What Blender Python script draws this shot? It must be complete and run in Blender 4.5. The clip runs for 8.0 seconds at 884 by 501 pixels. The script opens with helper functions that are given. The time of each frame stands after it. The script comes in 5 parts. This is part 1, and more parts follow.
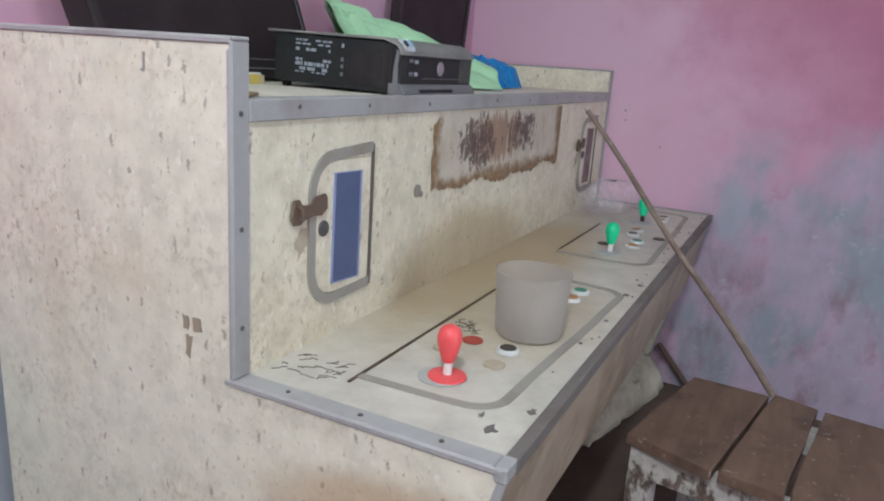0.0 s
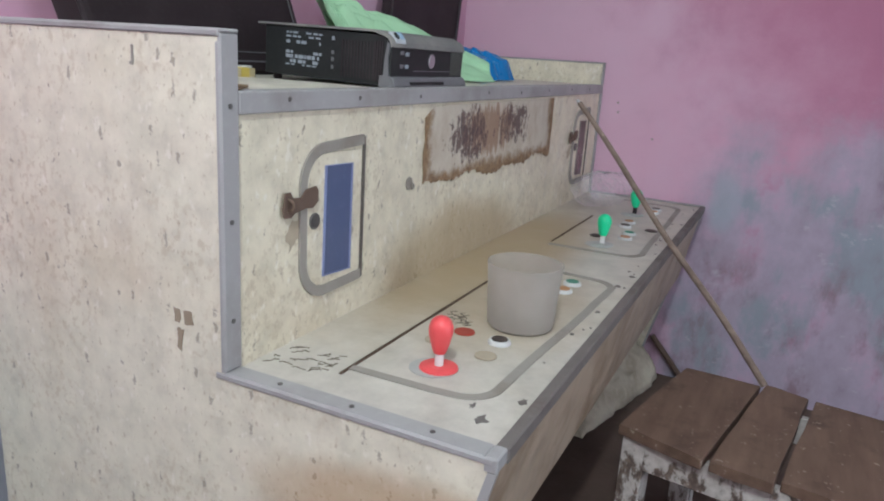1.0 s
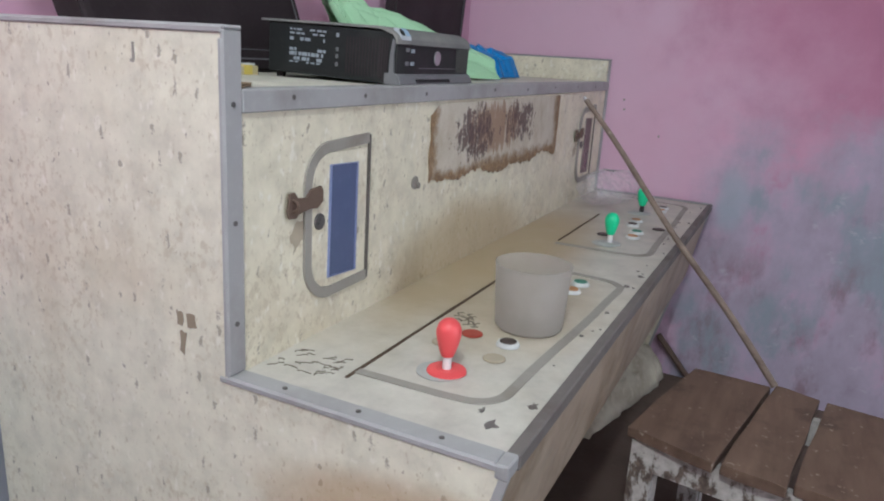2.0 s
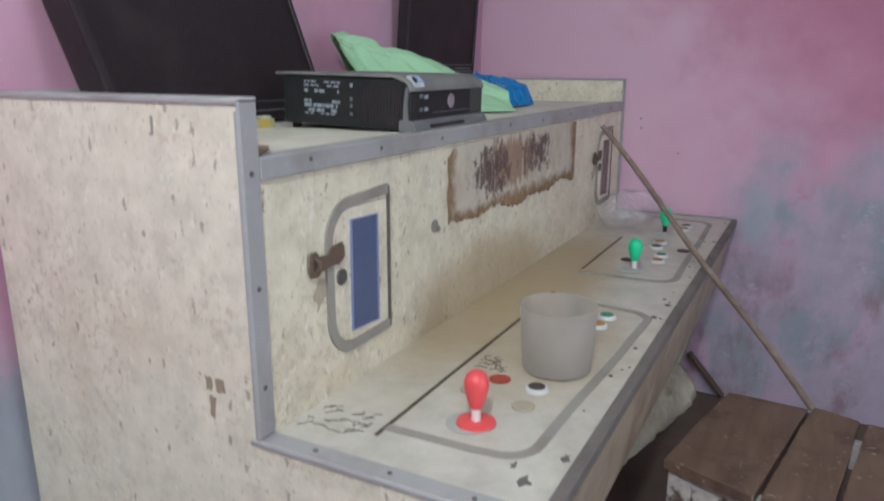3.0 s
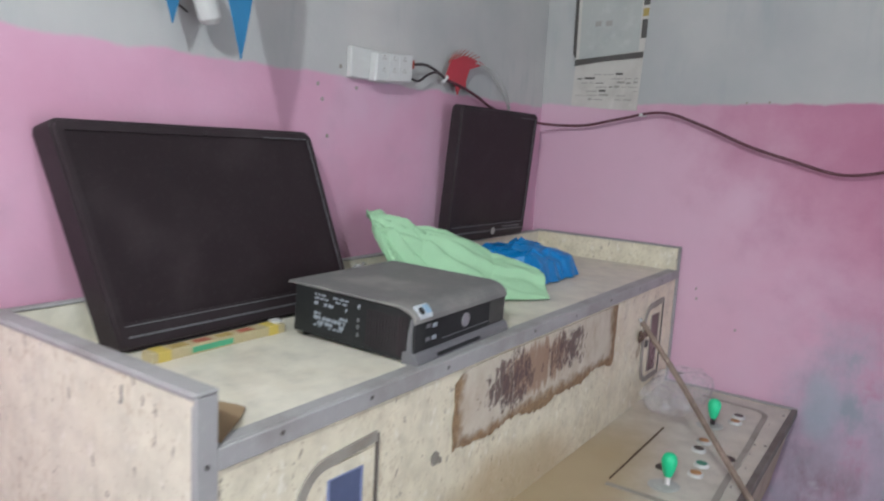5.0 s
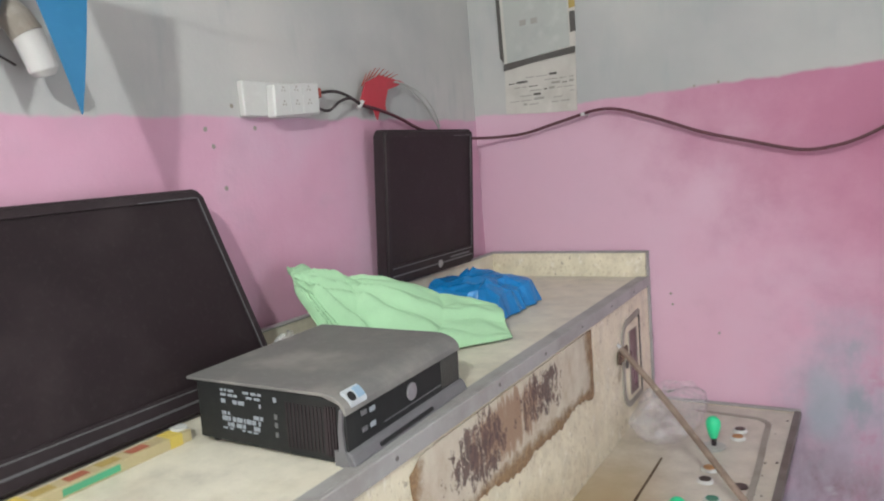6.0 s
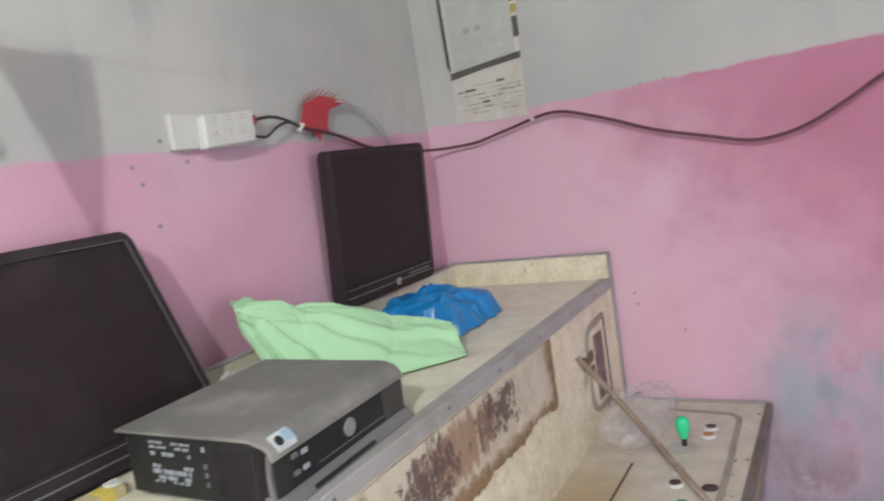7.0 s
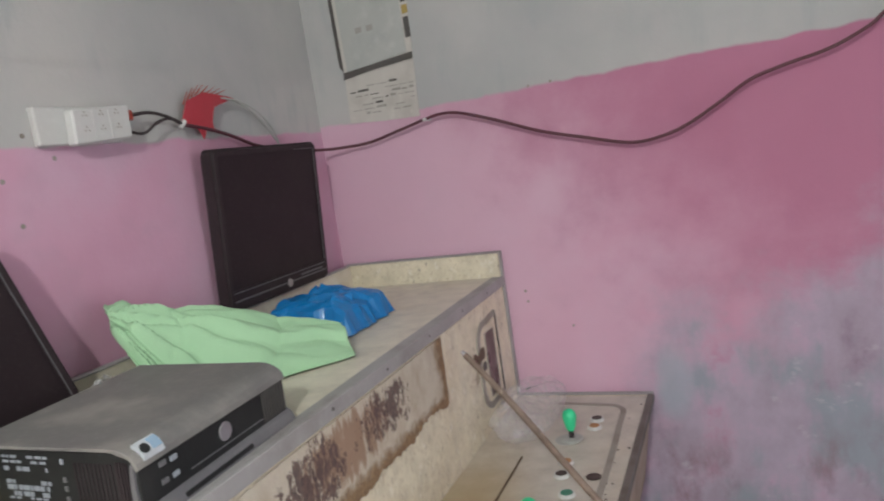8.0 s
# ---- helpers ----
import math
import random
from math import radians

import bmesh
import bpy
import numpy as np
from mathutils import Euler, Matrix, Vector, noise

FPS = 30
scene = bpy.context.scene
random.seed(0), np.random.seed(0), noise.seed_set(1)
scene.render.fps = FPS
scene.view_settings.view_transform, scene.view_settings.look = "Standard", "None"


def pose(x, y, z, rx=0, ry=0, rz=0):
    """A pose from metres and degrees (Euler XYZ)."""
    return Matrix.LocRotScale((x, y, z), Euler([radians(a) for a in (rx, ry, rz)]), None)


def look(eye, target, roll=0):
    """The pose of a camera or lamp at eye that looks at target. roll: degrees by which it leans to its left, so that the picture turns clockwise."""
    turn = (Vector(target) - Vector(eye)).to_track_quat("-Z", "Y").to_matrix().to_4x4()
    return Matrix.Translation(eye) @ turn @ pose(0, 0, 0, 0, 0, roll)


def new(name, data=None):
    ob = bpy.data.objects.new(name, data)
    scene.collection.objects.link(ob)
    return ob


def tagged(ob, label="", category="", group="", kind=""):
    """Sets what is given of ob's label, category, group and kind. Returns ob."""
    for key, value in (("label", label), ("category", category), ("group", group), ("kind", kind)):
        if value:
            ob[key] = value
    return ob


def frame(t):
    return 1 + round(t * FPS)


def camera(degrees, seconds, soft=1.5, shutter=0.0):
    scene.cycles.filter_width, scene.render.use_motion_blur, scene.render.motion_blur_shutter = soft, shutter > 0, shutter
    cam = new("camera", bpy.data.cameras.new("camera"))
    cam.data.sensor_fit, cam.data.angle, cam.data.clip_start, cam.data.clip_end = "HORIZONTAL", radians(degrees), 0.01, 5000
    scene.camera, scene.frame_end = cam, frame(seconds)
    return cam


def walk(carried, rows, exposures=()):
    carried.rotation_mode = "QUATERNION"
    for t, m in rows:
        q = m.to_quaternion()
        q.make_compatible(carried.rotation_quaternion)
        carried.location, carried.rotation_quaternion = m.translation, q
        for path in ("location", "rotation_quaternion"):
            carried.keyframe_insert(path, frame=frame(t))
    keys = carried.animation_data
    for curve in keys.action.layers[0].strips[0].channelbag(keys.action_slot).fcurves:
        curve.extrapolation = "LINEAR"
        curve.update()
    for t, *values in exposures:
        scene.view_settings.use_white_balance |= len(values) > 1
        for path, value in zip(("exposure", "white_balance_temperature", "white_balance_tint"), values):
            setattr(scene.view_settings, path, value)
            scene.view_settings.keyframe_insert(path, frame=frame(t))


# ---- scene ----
cam = camera(63.8, 8.0, 2.0, 0.5)
PATH = [
    (0, (1.352, -0.772, 1.235), (0.501, 0.965, 0.727), 3.9),
    (0.5, (1.359, -0.777, 1.237), (0.496, 0.95, 0.714), 4.0),
    (1, (1.36, -0.772, 1.233), (0.524, 0.968, 0.709), 3.7),
    (1.5, (1.355, -0.768, 1.232), (0.517, 0.973, 0.715), 3.8),
    (1.7, (1.349, -0.762, 1.230), (0.510, 0.977, 0.708), 3.7),
    (2.8, (1.334, -0.743, 1.266), (0.450, 0.971, 0.737), 1.8),
    (3, (1.334, -0.738, 1.291), (0.429, 0.975, 0.795), 0.1),
    (3.5, (1.317, -0.687, 1.42), (0.385, 0.976, 0.813), -3.0),
    (4, (1.332, -0.686, 1.502), (0.277, 0.947, 1.033), -1.1),
    (4.5, (1.357, -0.648, 1.572), (0.26, 0.991, 1.24), 2.3),
    (5, (1.378, -0.552, 1.593), (0.265, 1.081, 1.29), 3.2),
    (5.2, (1.356, -0.480, 1.597), (0.289, 1.192, 1.334), 3.5),
    (6.3, (1.272, -0.252, 1.619), (0.2, 1.417, 1.359), -7.5),
    (6.5, (1.297, -0.239, 1.626), (0.19, 1.405, 1.354), -8.0),
    (7, (1.35, -0.196, 1.629), (0.347, 1.518, 1.391), -9.0),
    (7.5, (1.384, -0.18, 1.62), (0.496, 1.595, 1.374), -9.3),
    (8, (1.392, -0.175, 1.613), (0.62, 1.65, 1.343), -8.6),
]
walk(cam, [(t, look(eye, target, roll)) for t, eye, target, roll in PATH],
     [(0.0, 0.16, 5920, 7), (3.0, 0.04, 5920, 7), (3.5, 0.02, 5920, 7), (4.0, 0.28, 5920, 7), (4.5, 0.34, 5950, 8), (5.2, 0.3, 6200, 8), (6.4, 0.7, 6650, 6), (7.0, 0.61, 6650, 8), (7.5, 0.45, 6650, 9), (8.0, 0.25, 6650, 9)])

# ---- world, lamps, exposure ----
world = bpy.data.worlds.new("world")
scene.world = world
world.use_nodes = True
_n, _l = world.node_tree.nodes, world.node_tree.links
_sky = _n.new("ShaderNodeTexSky")
_sky.sky_type, _sky.sun_disc = "NISHITA", False
_sky.sun_elevation, _sky.sun_rotation = radians(40), radians(200)
_l.new(_sky.outputs[0], _n["Background"].inputs[0])
_n["Background"].inputs[1].default_value = 0.1

BULB = (1.45, -1.5, 2.75)
_lamp = bpy.data.lights.new("bulb_light", "POINT")
_lamp.energy, _lamp.shadow_soft_size, _lamp.color = 116.0, 0.05, (0.97, 1.0, 0.98)
new("bulb_light", _lamp).location = BULB

# cool fill lamp added opposite the cabinet to brighten its front; its source is unseen
_fill = bpy.data.lights.new("front_fill_light", "AREA")
_fill.shape, _fill.size, _fill.size_y, _fill.energy, _fill.color = "RECTANGLE", 0.95, 1.95, 21.0, (0.9, 0.95, 1.0)
_fillob = new("front_fill_light", _fill)
_fillob.matrix_world = look((3.33, 0.1, 1.05), (0.6, 0.1, 1.0))


# ---- small helpers ----
ORIGIN = {}


def thing(name, base, label, category, group="", kind=""):
    ob = new(name)
    ob.empty_display_size = 0.05
    ob.location = base
    ORIGIN[ob.name] = Vector(base)
    return tagged(ob, label, category, group, kind)


def to_mesh(name, bm, mat, smooth=False):
    me = bpy.data.meshes.new(name)
    bmesh.ops.recalc_face_normals(bm, faces=bm.faces[:])
    bm.to_mesh(me)
    bm.free()
    for m in (mat if isinstance(mat, (list, tuple)) else [mat]):
        me.materials.append(m)
    if smooth:
        me.polygons.foreach_set("use_smooth", [True] * len(me.polygons))
        try:
            me.set_sharp_from_angle(angle=radians(40))
        except AttributeError:
            pass
    return me


def part(name, bm, mat, parent, label="", smooth=False):
    """One mesh under a thing or a part; bm is in world coordinates."""
    org = ORIGIN[parent.name]
    bmesh.ops.translate(bm, verts=bm.verts[:], vec=-org)
    ob = new(name, to_mesh(name, bm, mat, smooth))
    ob.parent = parent
    ORIGIN[ob.name] = org
    if label:
        ob["label"] = label
    return ob


def solo(name, bm, mat, label, category, group="", kind="", smooth=False):
    """A thing of one mesh; its origin is put at the middle of its base."""
    xs, ys, zs = zip(*[v.co[:] for v in bm.verts])
    org = Vector(((min(xs) + max(xs)) / 2, (min(ys) + max(ys)) / 2, min(zs)))
    bmesh.ops.translate(bm, verts=bm.verts[:], vec=-org)
    ob = new(name, to_mesh(name, bm, mat, smooth))
    ob.location = org
    ORIGIN[ob.name] = org
    return tagged(ob, label, category, group, kind)


def bevelled(bm, w, seg=2):
    if w > 0:
        bmesh.ops.bevel(bm, geom=bm.edges[:], offset=w, segments=seg, profile=0.5, affect="EDGES", clamp_overlap=True)
    return bm


def box(x0, x1, y0, y1, z0, z1, bevel=0.0, seg=2):
    bm = bmesh.new()
    bmesh.ops.create_cube(bm, size=1.0)
    for v in bm.verts:
        v.co = Vector((x0 if v.co.x < 0 else x1, y0 if v.co.y < 0 else y1, z0 if v.co.z < 0 else z1))
    return bevelled(bm, bevel, seg)


def slab(outline, axis, lo, hi, bevel=0.0):
    """A flat outline given in the two other axes, thickened along axis from lo to hi."""
    bm = bmesh.new()

    def put(p, w):
        return Vector((w, p[0], p[1])) if axis == "x" else Vector((p[0], w, p[1])) if axis == "y" else Vector((p[0], p[1], w))
    low = [bm.verts.new(put(p, lo)) for p in outline]
    high = [bm.verts.new(put(p, hi)) for p in outline]
    bm.faces.new(low)
    bm.faces.new(high[::-1])
    for i in range(len(outline)):
        j = (i + 1) % len(outline)
        bm.faces.new((low[i], high[i], high[j], low[j]))
    return bevelled(bm, bevel, 1)


def band(points, width, axis, lo, hi, closed=False):
    """A strip of that width along a flat line of points, thickened along axis."""
    pts = [Vector(p) for p in points]
    left, right = [], []
    n = len(pts)
    for i, p in enumerate(pts):
        a = pts[i - 1] if i or closed else p
        b = pts[(i + 1) % n] if i < n - 1 or closed else p
        d = (b - a).normalized()
        nrm = Vector((-d.y, d.x))
        left.append(p + nrm * width / 2)
        right.append(p - nrm * width / 2)
    bm = bmesh.new()

    def put(p, w):
        return Vector((w, p[0], p[1])) if axis == "x" else Vector((p[0], w, p[1])) if axis == "y" else Vector((p[0], p[1], w))
    ring = [[bm.verts.new(put(q, w)) for q, w in ((l, lo), (l, hi), (r, hi), (r, lo))] for l, r in zip(left, right)]
    for i in range(n if closed else n - 1):
        a, b = ring[i], ring[(i + 1) % n]
        for k in range(4):
            bm.faces.new((a[k], a[(k + 1) % 4], b[(k + 1) % 4], b[k]))
    if not closed:
        bm.faces.new(ring[0])
        bm.faces.new(ring[-1][::-1])
    return bm


def arc(cx, cy, r, a0, a1, n=8):
    return [(cx + r * math.cos(radians(a0 + (a1 - a0) * i / n)), cy + r * math.sin(radians(a0 + (a1 - a0) * i / n))) for i in range(n + 1)]


def ragged(outline, amount, steps, seed):
    rnd = random.Random(seed)
    pts = []
    for i, a in enumerate(outline):
        b = outline[(i + 1) % len(outline)]
        for k in range(steps):
            t = k / steps
            pts.append((a[0] + (b[0] - a[0]) * t + rnd.uniform(-amount, amount), a[1] + (b[1] - a[1]) * t + rnd.uniform(-amount, amount)))
    return pts


def lathe(profile, centre, seg=32):
    """A turned body: profile of (radius, height) about a vertical axis."""
    bm = bmesh.new()
    rings = []
    for r, z in profile:
        if r < 1e-6:
            rings.append([bm.verts.new((centre[0], centre[1], centre[2] + z))])
        else:
            rings.append([bm.verts.new((centre[0] + r * math.cos(2 * math.pi * k / seg), centre[1] + r * math.sin(2 * math.pi * k / seg), centre[2] + z)) for k in range(seg)])
    for a, b in zip(rings, rings[1:]):
        for k in range(seg):
            j = (k + 1) % seg
            if len(a) == 1 and len(b) == 1:
                continue
            if len(a) == 1:
                bm.faces.new((a[0], b[k], b[j]))
            elif len(b) == 1:
                bm.faces.new((a[k], a[j], b[0]))
            else:
                bm.faces.new((a[k], a[j], b[j], b[k]))
    return bm


def disc(axis, centre, r, depth, seg=24, bevel=0.0):
    """A short cylinder along an axis, from the centre outwards."""
    bm = lathe([(0, 0), (r, 0), (r, depth - bevel), (r - bevel, depth), (0, depth)], (0, 0, 0), seg)
    if axis == "x":
        m = Matrix.Rotation(radians(90), 4, "Y")
    elif axis == "y":
        m = Matrix.Rotation(radians(90), 4, "X")
    else:
        m = Matrix()
    bmesh.ops.transform(bm, matrix=Matrix.Translation(centre) @ m, verts=bm.verts[:])
    return bm


def smooth_line(points, steps=6):
    """A Catmull-Rom line through the points."""
    p = [Vector(q) for q in points]
    p = [2 * p[0] - p[1]] + p + [2 * p[-1] - p[-2]]
    out = []
    for i in range(1, len(p) - 2):
        for k in range(steps):
            t = k / steps
            out.append(0.5 * (2 * p[i] + (p[i + 1] - p[i - 1]) * t + (2 * p[i - 1] - 5 * p[i] + 4 * p[i + 1] - p[i + 2]) * t * t + (3 * p[i] - p[i - 1] - 3 * p[i + 1] + p[i + 2]) * t ** 3))
    out.append(p[-2])
    return out


def tube(points, radius, seg=8, taper=None):
    """A round bar along a line of points; taper gives the end's radius."""
    pts = [Vector(p) for p in points]
    bm = bmesh.new()
    rings = []
    side = None
    for i, p in enumerate(pts):
        d = (pts[min(i + 1, len(pts) - 1)] - pts[max(i - 1, 0)]).normalized()
        if side is None:
            side = d.orthogonal().normalized()
        side = (side - d * side.dot(d)).normalized()
        up = d.cross(side)
        r = radius if taper is None else radius + (taper - radius) * i / (len(pts) - 1)
        rings.append([bm.verts.new(p + r * (math.cos(2 * math.pi * k / seg) * side + math.sin(2 * math.pi * k / seg) * up)) for k in range(seg)])
    for a, b in zip(rings, rings[1:]):
        for k in range(seg):
            bm.faces.new((a[k], a[(k + 1) % seg], b[(k + 1) % seg], b[k]))
    bm.faces.new(rings[0])
    bm.faces.new(rings[-1][::-1])
    return bm


def merge(*bms):
    out = bms[0]
    for b in bms[1:]:
        me = bpy.data.meshes.new("tmp")
        b.to_mesh(me)
        b.free()
        out.from_mesh(me)
        bpy.data.meshes.remove(me)
    return out


# ---- materials ----
class Mat:
    """A small builder for node materials, in world or object coordinates."""

    def __init__(self, name, rough=0.6, metal=0.0, space="position"):
        self.m = bpy.data.materials.new(name)
        self.m.use_nodes = True
        self.n, self.l = self.m.node_tree.nodes, self.m.node_tree.links
        self.b = self.n["Principled BSDF"]
        self.b.inputs["Roughness"].default_value = rough
        self.b.inputs["Metallic"].default_value = metal
        if space == "position":
            self.co = self.n.new("ShaderNodeNewGeometry").outputs["Position"]
        else:
            self.co = self.n.new("ShaderNodeTexCoord").outputs["Object"]

    def scaled(self, s, shift=(0, 0, 0)):
        q = self.n.new("ShaderNodeMapping")
        q.inputs["Scale"].default_value = s
        q.inputs["Location"].default_value = shift
        self.l.new(self.co, q.inputs["Vector"])
        return q.outputs[0]

    def noise(self, scale, detail=4, rough=0.55, stretch=(1, 1, 1), shift=(0, 0, 0)):
        q = self.n.new("ShaderNodeTexNoise")
        q.inputs["Scale"].default_value, q.inputs["Detail"].default_value, q.inputs["Roughness"].default_value = scale, detail, rough
        self.l.new(self.scaled(stretch, shift), q.inputs["Vector"])
        return q.outputs["Fac"]

    def cells(self, scale, stretch=(1, 1, 1), out="Distance"):
        q = self.n.new("ShaderNodeTexVoronoi")
        q.inputs["Scale"].default_value = scale
        self.l.new(self.scaled(stretch), q.inputs["Vector"])
        return q.outputs[out]

    def ramp(self, fac, *stops):
        q = self.n.new("ShaderNodeValToRGB")
        e = q.color_ramp.elements
        while len(e) < len(stops):
            e.new(0.5)
        for s, (p, c) in zip(e, stops):
            s.position = p
            s.color = (*c, 1) if isinstance(c, tuple) else (c, c, c, 1)
        self.l.new(fac, q.inputs[0])
        return q.outputs[0]

    def step(self, fac, lo, hi):
        q = self.n.new("ShaderNodeMapRange")
        q.interpolation_type = "SMOOTHSTEP"
        q.inputs["From Min"].default_value, q.inputs["From Max"].default_value = lo, hi
        self.l.new(fac, q.inputs["Value"])
        return q.outputs[0]

    def math(self, op, a, b=0.0):
        q = self.n.new("ShaderNodeMath")
        q.operation = op
        for k, v in enumerate((a, b)):
            if isinstance(v, (int, float)):
                q.inputs[k].default_value = v
            else:
                self.l.new(v, q.inputs[k])
        return q.outputs[0]

    def axis(self, k):
        q = self.n.new("ShaderNodeSeparateXYZ")
        self.l.new(self.co, q.inputs[0])
        return q.outputs[k]

    def mix(self, fac, a, b):
        q = self.n.new("ShaderNodeMix")
        q.data_type = "RGBA"
        for k, v in ((0, fac), (6, a), (7, b)):
            if isinstance(v, tuple):
                q.inputs[k].default_value = (*v, 1)
            elif isinstance(v, (int, float)):
                q.inputs[k].default_value = v
            else:
                self.l.new(v, q.inputs[k])
        return q.outputs[2]

    def base(self, col):
        if isinstance(col, tuple):
            self.b.inputs["Base Color"].default_value = (*col, 1)
        else:
            self.l.new(col, self.b.inputs["Base Color"])
        return self

    def rough(self, v):
        self.l.new(v, self.b.inputs["Roughness"])
        return self

    def bump(self, height, strength=0.3, distance=0.002):
        q = self.n.new("ShaderNodeBump")
        q.inputs["Strength"].default_value, q.inputs["Distance"].default_value = strength, distance
        self.l.new(height, q.inputs["Height"])
        self.l.new(q.outputs[0], self.b.inputs["Normal"])
        return self


def worn(name, col, rough=0.55, dirt=(0.1, 0.08, 0.06), amount=0.35, grain=60.0, metal=0.0, bump=0.15, space="position"):
    """Plain paint, plastic or metal with dust and blotches at two scales."""
    k = Mat(name, rough, metal, space)
    big, fine = k.noise(7.0, 5), k.noise(grain, 3)
    c = k.mix(k.math("MULTIPLY", k.step(big, 0.45, 0.75), amount), col, dirt)
    c = k.mix(k.math("MULTIPLY", k.step(fine, 0.5, 0.8), amount * 0.5), c, tuple(min(1.0, v * 1.35 + 0.02) for v in col))
    k.base(c).bump(fine, bump, 0.001)
    k.rough(k.ramp(big, (0.3, rough - 0.08), (0.75, min(1.0, rough + 0.2))))
    return k.m


def wall_paint(name, right):
    """Pink limewash below, pale grey above, with bare and dirty patches low down."""
    k = Mat(name, 0.85)
    big, mid, fine = k.noise(1.6, 5), k.noise(6.0, 6, 0.6), k.noise(70.0, 4)
    streak = k.noise(5.0, 5, 0.6, (1.5, 1.5, 0.4))
    pink = k.ramp(big, (0.3, (0.545, 0.285, 0.395)), (0.5, (0.6, 0.345, 0.465)), (0.68, (0.59, 0.405, 0.52)))
    pink = k.mix(k.math("MULTIPLY", k.step(mid, 0.48, 0.75), 0.4), pink, (0.47, 0.315, 0.40))
    z = k.axis(2)
    if right:
        x = k.axis(0)
        # lighter pink beside the corner: brighter light there is put into the colour
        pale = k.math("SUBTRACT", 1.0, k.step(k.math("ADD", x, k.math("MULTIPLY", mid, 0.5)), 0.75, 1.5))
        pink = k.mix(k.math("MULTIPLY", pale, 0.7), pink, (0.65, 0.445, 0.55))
        # a redder upper stretch away from the corner
        red = k.step(k.math("ADD", k.math("ADD", k.math("MULTIPLY", x, 0.55), k.math("MULTIPLY", z, 0.6)), k.math("MULTIPLY", mid, 0.5)), 1.4, 2.0)
        pink = k.mix(k.math("MULTIPLY", red, 0.85), pink, (0.41, 0.15, 0.245))
        # bare bluish plaster and rubbed patches low down beside the bench
        line = k.math("ADD", k.math("MULTIPLY", x, 0.55), 0.24)
        wob = k.math("MULTIPLY", k.math("SUBTRACT", k.noise(3.2, 6, 0.62, (1, 1, 1), (0.3, 0, 0.6)), 0.5), 1.1)
        low = k.step(k.math("ADD", k.math("SUBTRACT", line, z), wob), -0.16, 0.2)
        outer = k.step(k.math("ADD", x, k.math("MULTIPLY", k.math("SUBTRACT", mid, 0.5), 0.3)), 0.9, 1.12)
        zone = k.math("MULTIPLY", low, outer)
        grey = k.ramp(k.noise(4.2, 6, 0.66, (1.2, 1, 0.8), (0.7, 0, 0.2)), (0.28, (0.25, 0.2, 0.26)), (0.4, (0.35, 0.31, 0.38)), (0.52, (0.4, 0.355, 0.445)), (0.6, (0.46, 0.36, 0.465)), (0.72, (0.45, 0.22, 0.32)))
        pink = k.mix(k.math("MULTIPLY", zone, 0.9), pink, grey)
        teal = k.math("MULTIPLY", k.step(k.noise(3.0, 5, 0.6, (1.4, 1, 0.8), (0.35, 0, 0.1)), 0.52, 0.64), zone)
        pink = k.mix(k.math("MULTIPLY", teal, 0.75), pink, (0.26, 0.32, 0.36))
        # a bare blue-green spot beside the far end of the panel
        dx, dz = k.math("DIVIDE", k.math("SUBTRACT", x, 1.155), 0.05), k.math("DIVIDE", k.math("SUBTRACT", z, 0.765), 0.11)
        spot = k.math("ADD", k.math("ADD", k.math("MULTIPLY", dx, dx), k.math("MULTIPLY", dz, dz)), k.math("MULTIPLY", k.math("SUBTRACT", k.noise(12.0, 4), 0.5), 1.6))
        pink = k.mix(k.math("SUBTRACT", 0.5, k.math("MULTIPLY", k.step(spot, 0.0, 2.2), 0.5)), pink, (0.32, 0.42, 0.47))
        smear = k.step(k.noise(5.5, 6, 0.68, (1.0, 1, 0.5), (0.2, 0, 0.7)), 0.47, 0.68)
        pink = k.mix(k.math("MULTIPLY", k.math("MULTIPLY", smear, k.step(k.math("SUBTRACT", k.math("ADD", 0.5, k.math("MULTIPLY", mid, 0.4)), z), 0.0, 0.3)), 0.75), pink, (0.23, 0.135, 0.15))
        chalk = k.step(k.noise(16.0, 5, 0.7, (0.7, 1, 1.3), (0.9, 0, 0.3)), 0.62, 0.7)
        pink = k.mix(k.math("MULTIPLY", k.math("MULTIPLY", chalk, zone), 0.5), pink, (0.5, 0.45, 0.52))
    else:
        low = k.step(k.math("ADD", k.math("SUBTRACT", 0.75, z), k.math("MULTIPLY", k.math("SUBTRACT", mid, 0.5), 0.5)), -0.08, 0.12)
        pink = k.mix(low, pink, k.ramp(streak, (0.3, (0.3, 0.33, 0.38)), (0.7, (0.46, 0.48, 0.54))))
    grey = k.ramp(big, (0.3, (0.385, 0.4, 0.4)), (0.55, (0.47, 0.475, 0.465)), (0.72, (0.53, 0.52, 0.5)))
    grey = k.mix(k.math("MULTIPLY", k.step(k.noise(4.0, 5, 0.6, (2.2, 2.2, 0.5)), 0.52, 0.75), 0.5), grey, (0.31, 0.35, 0.365))
    edge = k.math("ADD", z, k.math("MULTIPLY", k.math("SUBTRACT", k.noise(9.0, 4), 0.5), 0.035))
    line = k.math("ADD", 1.762, k.math("MULTIPLY", k.axis(0), 0.016)) if right else 1.748
    top = k.step(k.math("SUBTRACT", edge, line), 0.0, 0.012)
    k.base(k.mix(top, pink, grey)).bump(k.math("ADD", fine, k.math("MULTIPLY", mid, 2.0)), 0.18, 0.004)
    return k.m


